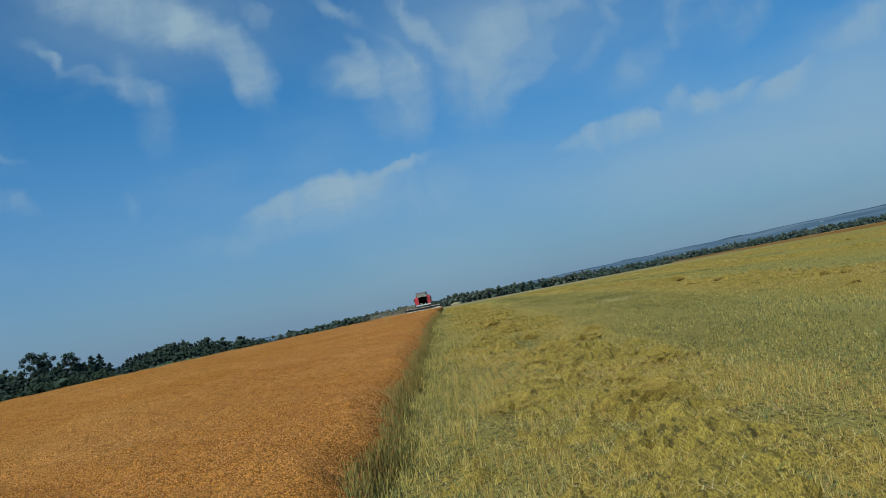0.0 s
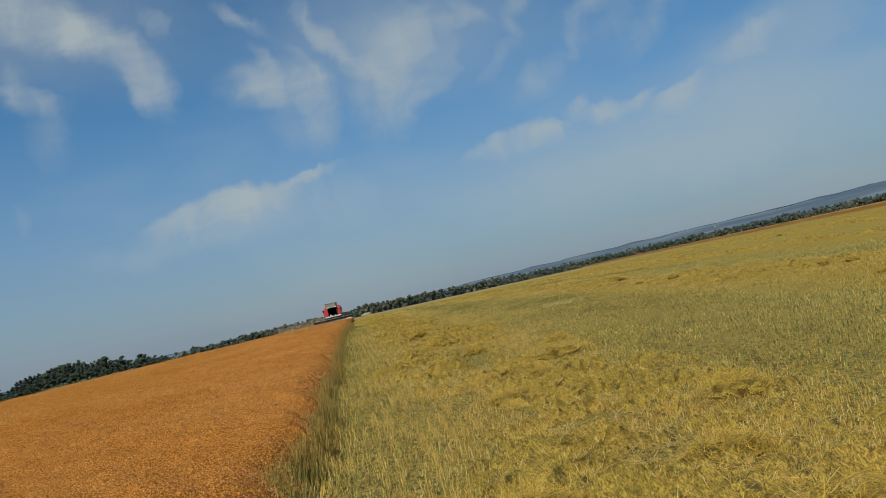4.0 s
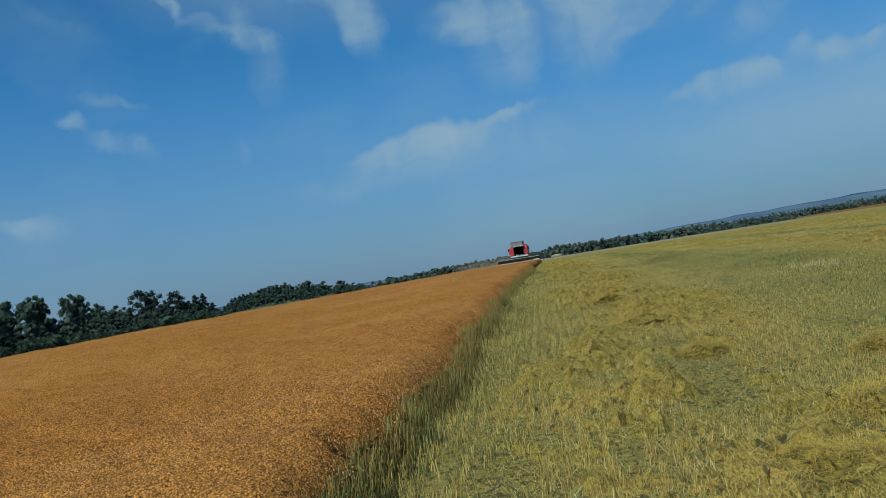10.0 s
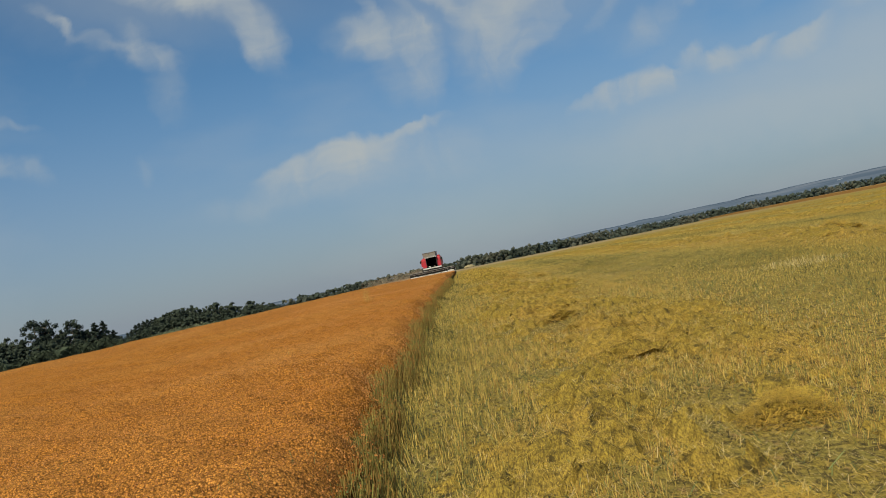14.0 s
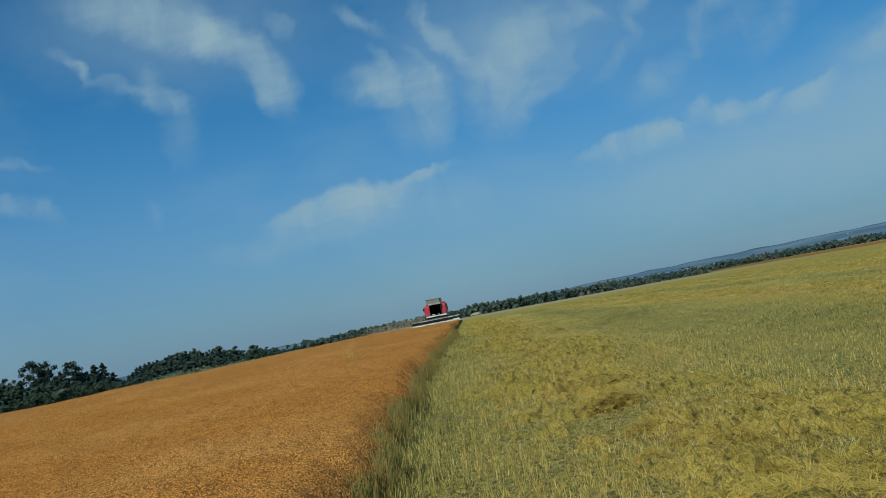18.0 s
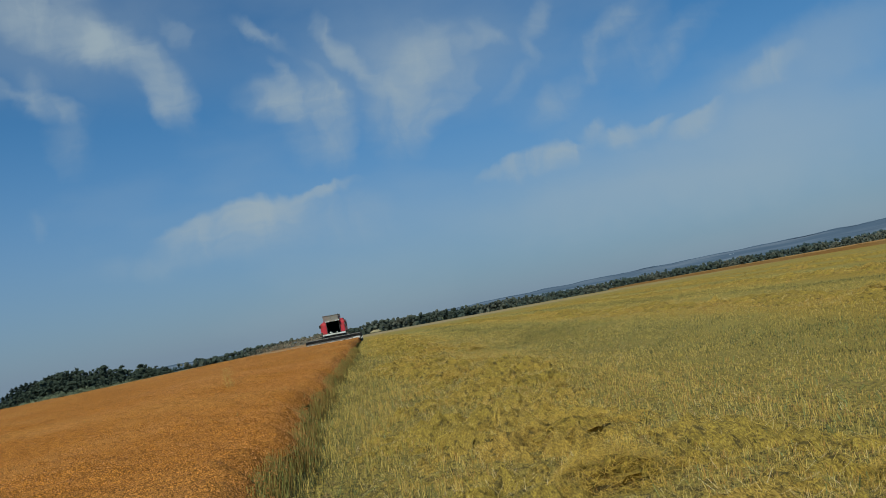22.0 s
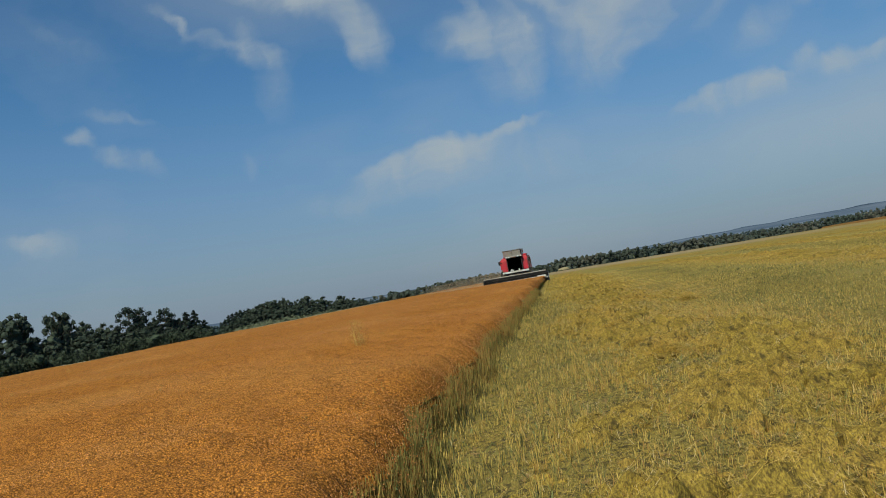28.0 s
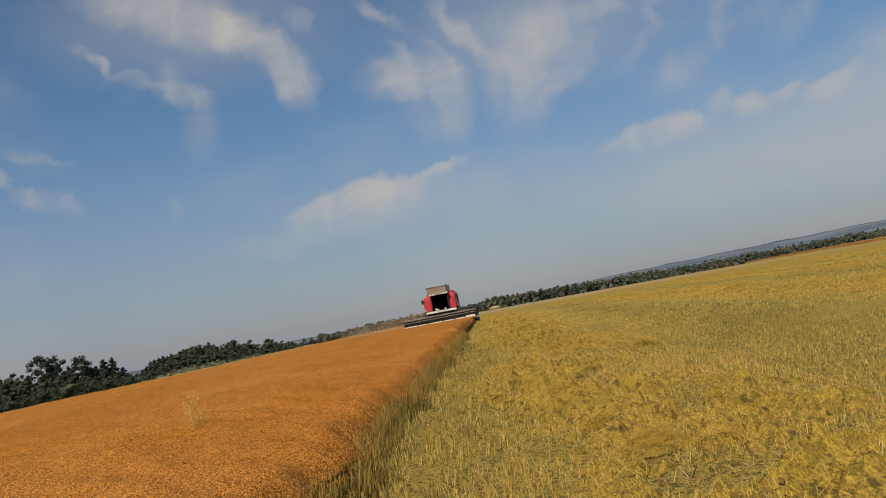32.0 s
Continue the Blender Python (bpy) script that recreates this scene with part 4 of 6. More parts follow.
# green stems and thin pale stalks that stand out of the crop here and there
n = 5200
x, y = strewn(n, 3.5, 62, 0.05, 6.0, 1.7, 1.0)
tuft = np.array([noise.noise((a * 0.7, b * 0.35, 20.0)) for a, b in zip(x, y)]) + RNG.normal(0, 0.10, n) > 0.22
x, y = x[tuft], y[tuft]
n = len(x)
z = canopy_z(x, y) - 0.08
v, f = scatter(RIBBON, RIBBON_F, np.stack([x, y, z], -1), RNG.random(n) * 6.3, np.stack([RNG.uniform(0.003, 0.006, n), np.full(n, 0.006), RNG.uniform(0.08, 0.14, n)], -1), RNG.normal(0, 0.2, (n, 2)))
part("green_stems", np_mesh("green_stems", v, f, M_weed), None, crop)["kind"] = "stuff"

# the uncut block on the far side of the cut land
xs_r = spaced((84, 110, 1.5), (110, 330, 8))
ys_r = spaced((10, 320, 3))
rv, rf = sheet(xs_r, ys_r, lambda x, y: land(x, y) + 0.56 + 0.05 * np.sin(y * 0.7) * np.sin(x * 1.1), keep=lambda x, y: np.hypot(x, y) < 318)
block = tagged(new("flax_crop", np_mesh("flax_block", rv, rf, M_canopy_far, True)), "uncut brown flax block on the far side of the stubble", "crop", kind="stuff")
fy = spaced((10, 312, 3))
fx = np.full(len(fy), 84.0)
wv = np.concatenate([np.stack([fx, fy, land(fx, fy) + 0.56], -1), np.stack([fx - 0.1, fy, land(fx, fy) - 0.05], -1)])
i = np.arange(len(fy) - 1)
part("stand_side", np_mesh("block_side", wv, np.stack([i, i + 1, i + len(fy) + 1, i + len(fy)], -1), M_canopy_far), None, block)


# ---------- stubble, straw and weeds ----------
# the straw rows lie as a lumpy mat, thin or torn open in places
ROW_1 = 1.75
# worn places where the soil shows: x, y, half width, half length
BARE = [(1.64, 22.9, 0.50, 2.5), (1.75, 18.1, 0.40, 0.5), (1.93, 36.4, 0.22, 0.4), (1.99, 34.7, 0.20, 0.3), (1.52, 20.4, 0.45, 0.5), (1.66, 12.9, 0.55, 0.5), (1.66, 11.0, 0.5, 0.5), (1.07, 31.7, 0.5, 0.8), (4.9, 44.4, 1.1, 1.3), (1.2, 42.3, 0.5, 0.5), (0.1, 40.6, 0.5, 0.5), (-0.3, 18.4, 0.25, 0.8), (0.2, 9.0, 0.3, 1.0)]


def worn(x, y):
    """1 in the middle of a worn place, 0 outside them."""
    x, y = np.asarray(x, float), np.asarray(y, float)
    out = np.zeros(np.broadcast(x, y).shape)
    for bx, by, rx, ry in BARE:
        out = np.maximum(out, 1 - ((x - bx) / rx) ** 2 - ((y - by) / ry) ** 2)
    return out


def mat_height(x, y, centre):
    """Height of the mat over the ground; below it where the row is torn."""
    u = x - (EDGE_0 + EDGE_SLOPE * y + centre + 1.0 + 0.6 * math.sin(y * 0.43 + centre))
    fall = max(0.0, 1 - (u / 1.9) ** 2)
    p = Vector((x * 1.7, y * 1.3, centre))
    lump = noise.noise(p * 0.45) * 0.45 - 0.05 + noise.noise(p) * 0.45 + noise.noise(p * 2.6) * 0.55 + noise.noise(p * 6.1) * 0.30 + abs(noise.noise(p * 5.5)) * 0.35
    high = -0.045 + fall * (0.055 + 0.34 * lump)
    if centre == ROW_1 and y < 48:
        gap = max(1 - ((x - bx) / rx) ** 2 - ((y - by) / ry) ** 2 for bx, by, rx, ry in BARE)
        high -= 0.16 * min(1.0, max(0.0, 1.8 * gap))
    return high


def stubble_rows(n, y0, y1, u0, u1, h0, h1, w0, w1, bias_y=1.0, drill=0.15):
    y = y0 + (y1 - y0) * RNG.random(n) ** bias_y
    u = np.round(RNG.uniform(u0, u1, n) / drill) * drill + RNG.normal(0, 0.028, n)
    x = cut_line(y) + 0.12 + u
    patch = np.array([noise.noise((a * 0.8, b * 0.35, 1.0)) + 0.6 * noise.noise((a * 2.4, b * 0.7, 5.0)) for a, b in zip(x, y)])
    fine_gap = np.array([noise.noise((a * 4.4, b * 0.8, 9.0)) for a, b in zip(x, y)])
    keep = (patch + RNG.normal(0, 0.14, n) > -0.44) & (fine_gap + RNG.normal(0, 0.12, n) > np.interp(u, [1.5, 3.5], [-0.12, -0.45]))
    keep &= worn(x, y) + RNG.normal(0, 0.15, n) < 0.25
    swath = (u > 0.4) & (u < 5.4)
    lying = np.zeros(n)
    lying[swath] = [mat_height(a, b, ROW_1) for a, b in zip(x[swath], y[swath])]
    keep &= lying < 0.02 + 0.03 * RNG.random(n)
    x, y, n = x[keep], y[keep], int(keep.sum())
    return stalks(x, y, RNG.uniform(h0, h1, n) ** 1.15, 0.52 * RNG.uniform(w0, w1, n), np.full(n, 0.15))


sv, sf = joined(stubble_rows(64000, 3, 34, 0, 1.6, 0.05, 0.16, 0.006, 0.011), stubble_rows(46000, 34, 66, 0, 1.6, 0.05, 0.16, 0.007, 0.012),
                stubble_rows(96000, 3, 30, 1.6, 4.6, 0.035, 0.13, 0.006, 0.011), stubble_rows(66000, 30, 60, 1.6, 4.9, 0.035, 0.13, 0.007, 0.012),
                stubble_rows(130000, 6, 62, 4.6, 10, 0.03, 0.10, 0.008, 0.015), stubble_rows(60000, 12, 62, 10, 18, 0.03, 0.10, 0.010, 0.020), stubble_rows(70000, 60, 120, 0, 26, 0.05, 0.13, 0.016, 0.030, 1.2, 0.3))
# taller stalks and grass left standing along the foot of the stand
n = 26000
ty = 3 + 66 * RNG.random(n) ** 1.15
tx = edge(ty) + 0.06 + np.abs(RNG.normal(0, 0.15, n))
tv, tf = stalks(tx, ty, RNG.uniform(0.05, 0.22, n) * np.clip(1.1 - (tx - edge(ty)) * 1.4, 0.3, 1), RNG.uniform(0.004, 0.008, n), np.full(n, 0.22))
sv, sf = joined((sv, sf), (tv, tf))
stubble = tagged(new("stubble", np_mesh("stubble", sv, sf, M_stubble)), "short cut yellow-green flax stubble standing in drill rows", "stubble", kind="stuff")

# a bleached patch where the stalks stand pale
n = 300
x, y = 6.7 + RNG.normal(0, 0.45, n), 34.6 + RNG.normal(0, 0.5, n)
v, f = stalks(x, y, RNG.uniform(0.05, 0.17, n), RNG.uniform(0.004, 0.008, n), np.full(n, 0.3))
tagged(new("pale_stubble", np_mesh("pale_stubble", v, f, M_bleached)), "patch of bleached whitish stubble stalks", "stubble", kind="stuff")

# straw rows
def straw_mat(centre, y0, y1, step):
    ys = np.arange(y0, y1, step)
    us = np.arange(-2.6, 2.65, step)
    xs = (EDGE_0 + EDGE_SLOPE * ys + centre + 1.0 + 0.6 * np.sin(ys * 0.43 + centre))[:, None] + us
    v, f = sheet(xs, ys, land)
    v[:, 2] += [mat_height(x, y, centre) for x, y in v[:, :2]]
    v += RNG.normal(0, 0.020, v.shape)
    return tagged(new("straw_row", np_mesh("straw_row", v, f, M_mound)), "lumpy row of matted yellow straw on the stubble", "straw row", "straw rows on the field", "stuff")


straw_mat(ROW_1, 3, 66, 0.09)
straw_mat(ROW_1, 66, 125, 0.16)
for c, y0 in ((11.6, 12), (20.4, 24), (29.3, 36), (38.2, 44)):
    straw_mat(c, y0, 125, 0.26)

# lying straw: bent ribbons
STRAW = np.array([[-0.5, -0.009, 0.0], [-0.5, 0.009, 0.0], [0.0, 0.080, 0.13], [0.0, 0.062, 0.13], [0.5, 0.0, -0.02], [0.5, 0.018, -0.02]])
STRAW_F = np.array([[0, 1, 2, 3], [3, 2, 5, 4]])


def straw_at(x, y, size, lift):
    n = len(x)
    s = np.stack([size, size * 0.6, size * RNG.uniform(0.1, 1.2, n)], -1)
    return scatter(STRAW, STRAW_F, np.stack([x, y, land(x, y) + lift], -1), RNG.random(n) * 6.3, s)


def straw_row(n, y0, y1, centre, spread, s0, s1):
    y = RNG.uniform(y0, y1, n)
    gather = 0.7 * np.sin(y * 0.43 + centre) + 0.4 * np.sin(y * 1.1 + 2 * centre)
    x = EDGE_0 + EDGE_SLOPE * y + centre + 1.0 + gather + RNG.normal(0, spread, n)
    h = np.array([max(mat_height(p, q, ROW_1 if centre < 5 else centre), 0.0) for p, q in zip(x, y)])
    keep = h + RNG.normal(0, 0.02, n) > 0.012
    return straw_at(x[keep], y[keep], RNG.uniform(s0, s1, n)[keep], h[keep] + np.abs(RNG.normal(0.0, 0.02, n))[keep])


def chips(x, y, size, lift):
    """Short straight bits of straw, lying or leaning."""
    n = len(x)
    s = np.stack([0.0022 + size * 0.012, size * 0.02, size * RNG.uniform(0.1, 0.5, n)], -1)
    lean = RNG.normal(0, 1, (n, 2))
    lean *= (size / np.maximum(np.linalg.norm(lean, axis=1), 1e-3) / s[:, 2])[:, None] * RNG.uniform(0.6, 1.0, n)[:, None]
    yaw = np.arctan2(lean[:, 1], lean[:, 0]) + math.pi / 2
    return scatter(RIBBON, RIBBON_F, np.stack([x, y, land(x, y) + lift], -1), yaw, s, lean)


def chip_row(n, y0, y1, centre, spread, s0, s1, crowd=1.0):
    y = y0 + (y1 - y0) * RNG.random(n) ** crowd
    x = EDGE_0 + EDGE_SLOPE * y + centre + 1.0 + 0.6 * np.sin(y * 0.43 + centre) + RNG.normal(0, spread, n)
    h = np.array([max(mat_height(p, q, ROW_1 if centre < 5 else centre), 0.0) for p, q in zip(x, y)])
    return chips(x, y, RNG.uniform(s0, s1, n), h + np.abs(RNG.normal(0.005, 0.012, n)))


pieces = [straw_row(64000, 4, 34, ROW_1, 1.15, 0.07, 0.24), straw_row(48000, 34, 66, ROW_1, 1.15, 0.09, 0.28), straw_row(14000, 14, 75, 11.6, 1.1, 0.14, 0.36),
          straw_row(3000, 66, 120, ROW_1, 1.0, 0.4, 0.8), straw_row(3000, 40, 120, 20.4, 1.0, 0.4, 0.9)]
n = 60000
ly = 4 + 58 * RNG.random(n) ** 1.1
lx = cut_line(ly) + 0.5 + 10.5 * RNG.random(n)
keep = worn(lx, ly) < 0.05 + 0.4 * RNG.random(n) ** 2
lx, ly, n = lx[keep], ly[keep], int(keep.sum())
pieces.append(straw_at(lx, ly, RNG.uniform(0.06, 0.20, n), np.abs(RNG.normal(0.04, 0.03, n))))
bits = [chip_row(34000, 4, 32, ROW_1, 1.3, 0.04, 0.15), chip_row(24000, 32, 64, ROW_1, 1.4, 0.05, 0.17), chip_row(14000, 14, 70, 11.6, 1.3, 0.08, 0.26)]
n = 130000
ly = 3 + 60 * RNG.random(n) ** 1.2
lx = cut_line(ly) + 0.12 + 12 * RNG.random(n) ** 1.2
keep = worn(lx, ly) < 0.05 + 0.6 * RNG.random(n) ** 2
lx, ly, n = lx[keep], ly[keep], int(keep.sum())
bits.append(chips(lx, ly, RNG.uniform(0.03, 0.12, n), np.abs(RNG.normal(0.03, 0.03, n))))
for bx, by, rx, ry in BARE:
    n = int(520 * rx * ry / 0.25)
    bits.append(chips(bx + rx * RNG.normal(0, 0.5, n), by + ry * RNG.normal(0, 0.5, n), RNG.uniform(0.015, 0.06, n), np.abs(RNG.normal(0.003, 0.006, n))))
tagged(new("straw_chaff", np_mesh("straw_chaff", *joined(*bits), M_chip)), "short bits of dry yellow straw and chaff on the soil", "straw", kind="stuff")
tagged(new("loose_straw", np_mesh("loose_straw", *joined(*pieces), M_straw)), "loose dry yellow straw lying in rows on the stubble", "straw", kind="stuff")

# small green weeds between the stalks
n = 30000
wy = RNG.uniform(3, 62, n)
wx = cut_line(wy) + 0.15 + RNG.uniform(0, 10, n) ** 1.0
green = np.sin(wx * 0.9 + 1.1) * np.sin(wy * 0.33 + wx * 0.2) + RNG.normal(0, 0.6, n) > 0.15
wx, wy = wx[green], wy[green]
n = len(wx)
tagged(new("weeds", np_mesh("weeds", *stalks(wx, wy, RNG.uniform(0.03, 0.10, n), RNG.uniform(0.005, 0.012, n), np.full(n, 0.7)), M_weed)), "small green weeds growing among the stubble", "weed", kind="stuff")


def straw_clump(seed, radius, high):
    """A torn heap of matted straw: a dark patch, for the shade of a hollow, under a golden lip of loose stalks."""
    rng = np.random.default_rng(seed)
    ob = new("straw_clump")
    # the flat dark piece is put where a hollow would lie in shade
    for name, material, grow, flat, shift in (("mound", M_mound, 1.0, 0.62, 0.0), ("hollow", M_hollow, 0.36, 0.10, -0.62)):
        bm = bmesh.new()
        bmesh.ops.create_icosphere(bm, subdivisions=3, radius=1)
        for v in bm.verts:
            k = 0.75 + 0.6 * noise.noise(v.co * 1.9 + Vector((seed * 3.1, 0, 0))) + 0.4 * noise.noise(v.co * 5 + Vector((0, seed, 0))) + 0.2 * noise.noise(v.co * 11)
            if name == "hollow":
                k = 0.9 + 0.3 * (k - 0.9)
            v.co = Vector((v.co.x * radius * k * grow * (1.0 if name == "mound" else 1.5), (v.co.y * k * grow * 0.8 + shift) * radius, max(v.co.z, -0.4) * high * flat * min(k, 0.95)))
        part(name, bm, material, ob, "dark patch standing for the shade in the torn side" if name == "hollow" else "")
    n = 1300
    a, r = rng.random(n) * 6.3, radius * 1.25 * np.sqrt(rng.random(n))
    # fewer stalks lie over the hollow
    keep = (np.sin(a) * r > -0.30 * radius) | (np.abs(np.cos(a) * r) > 0.55 * radius) | (rng.random(n) < 0.75)
    a, r = a[keep], r[keep]
    n = len(a)
    z = high * np.clip(0.80 - 0.8 * (r / (radius * 1.3)) ** 2, 0.02, 1) * rng.uniform(0.7, 1.3, n)
    s = rng.uniform(0.06, 0.20, n)
    v, f = scatter(STRAW, STRAW_F, np.stack([r * np.cos(a), r * np.sin(a), z], -1), rng.random(n) * 6.3, np.stack([s, s * 0.85, s * rng.uniform(-0.4, 1.3, n)], -1))
    part("straw", np_mesh("straw", v, f, M_heap), None, ob)
    ob.children[-1].parent = ob
    return tagged(ob, "tangled heap of yellow straw with a dark hollow, lying on stubble", "straw heap", "straw heaps in the rows")


CLUMPS = [straw_clump(s, r, h) for s, r, h in ((1, 0.30, 0.22), (2, 0.42, 0.25), (3, 0.24, 0.19), (4, 0.36, 0.28))]
SPOTS = [(1.85, 10.5), (1.9, 17.8), (2.0, 16.9), (1.0, 21.2), (1.32, 32.7), (1.5, 34.8), (1.1, 43.75), (0.75, 47.8), (1.75, 29.3), (1.6, 27.3), (2.9, 54.0),
         (12.0, 44.8), (12.7, 46.6), (12.6, 31.6), (10.9, 24.3), (11.7, 43.0), (1.75, 8.6), (2.8, 19.3), (1.9, 23.3), (11.1, 34.6), (12.2, 63.1), (11.1, 75.0), (3.5, 22.0), (2.9, 12.6)]
MAIN = len(SPOTS)
# small torn tufts
SPOTS += [(1.61, 30.0), (2.08, 29.7), (1.15, 29.7), (2.52, 29.7), (0.74, 47.3), (1.02, 43.4), (0.22, 50.9), (1.58, 43.4),
          (1.85, 28.6), (2.3, 28.2), (1.4, 30.9), (2.7, 31.2), (0.9, 45.2), (1.45, 40.3), (2.2, 38.5), (1.2, 15.2), (2.2, 14.6)]
rng = np.random.default_rng(5)
for c in (ROW_1, 11.6, 20.4, 29.3):
    for y in np.arange(9, 120, 5.5 if c < 12 else 8.0):
        y = y + rng.uniform(-2, 2)
        SPOTS.append((EDGE_0 + EDGE_SLOPE * y + c + 1.0 + rng.normal(0, 0.9), y))
for k, (x, y) in enumerate(SPOTS):
    m = pose(x, y, float(land(x, y)) - 0.02, 0, 0, float(rng.uniform(-75, 75)))
    s = float(rng.uniform(0.95, 1.5) if k < MAIN else rng.uniform(0.5, 0.9))
    base = CLUMPS[k % 4]
    if k < 4:
        base.matrix_basis = m
    else:
        copy_thing(base, m).scale = (s, s, s)


def dry_weed(seed, high):
    """A tall dry weed with side shoots and seed heads."""
    rng = np.random.default_rng(seed)
    ob = new("dry_weed")
    bm = bmesh.new()
    for k in range(3):
        a = k * 2.1 + seed
        tip = Vector((0.10 * math.cos(a), 0.10 * math.sin(a), high * (1 - 0.13 * k)))
        rod(bm, (0.02 * k, 0, 0), tip, 0.009, 5, 0.005)
        for q in range(9):
            f = 0.40 + 0.06 * q
            p = tip * f
            b = rng.random() * 6.3
            rod(bm, p, p + Vector((0.09 * math.cos(b), 0.09 * math.sin(b), 0.11)), 0.0035, 4, 0.002)
    part("stem", bm, M_dry, ob)
    n = 210
    z = rng.uniform(0.42, 1.04, n) * high
    r = 0.02 + 0.13 * rng.random(n)
    a = rng.random(n) * 6.3
    v, f = scatter(TETRA, TETRA_F, np.stack([r * np.cos(a), r * np.sin(a), z], -1), a, rng.uniform(0.007, 0.015, n))
    part("seed_heads", np_mesh("seed_heads", v, f, M_dry), None, ob)["kind"] = "stuff"
    return tagged(ob, "tall pale dry weed standing above the flax", "weed", "tall weeds in the crop")


WEEDS = [dry_weed(3, 1.05), dry_weed(8, 0.85)]
for k, (x, y, s) in enumerate([(-4.0, 46.6, 1.0), (-9.5, 52.0, 0.6), (-14.0, 50.5, 0.6), (-3.6, 72.0, 0.65), (-20, 62, 0.65), (-8.5, 24, 0.55)]):
    m = pose(x, y, float(land(x, y)), 0, 0, 70.0 * k)
    if k < 2:
        WEEDS[k].matrix_basis = m
        WEEDS[k].scale = (s, s, s)
    else:
        copy_thing(WEEDS[k % 2], m).scale = (s, s, s)


# ---------- trees ----------
bm = bmesh.new()
bmesh.ops.create_icosphere(bm, subdivisions=1, radius=1)
HEART = (np.array([v.co[:] for v in bm.verts]), np.array([[v.index for v in f.verts] for f in bm.faces]))
bm.free()


def crown_clumps(rng, centres, radii, count, leaf, heart=0.66):
    """Tufts of small leaf faces round lobes of a crown, more of them at the lobes' outside."""
    which = rng.integers(0, len(centres), count)
    d = rng.normal(0, 1, (count, 3))
    d /= np.linalg.norm(d, axis=1)[:, None]
    p = centres[which] + d * radii[which][:, None] * (0.55 + 0.55 * rng.random(count)[:, None] ** 0.6) * np.array([1, 1, 0.85])
    tri = rng.normal(0, 1, (count, 4, 3)) * leaf * rng.uniform(0.5, 1.4, count)[:, None, None]
    v = (p[:, None] + tri).reshape(-1, 3)
    i = np.arange(count) * 4
    f = np.concatenate([np.stack([i, i + 1, i + 2], -1), np.stack([i, i + 2, i + 3], -1), np.stack([i + 1, i + 3, i + 2], -1)])
    if not heart:
        return v, f
    hv, hf = HEART
    n = len(centres)
    inner, faces = scatter(hv, hf, centres, rng.random(n) * 6.3, radii * heart)
    inner += rng.normal(0, 0.15, inner.shape) * np.repeat(radii, len(hv))[:, None]
    return joined((v, f), (inner, faces))


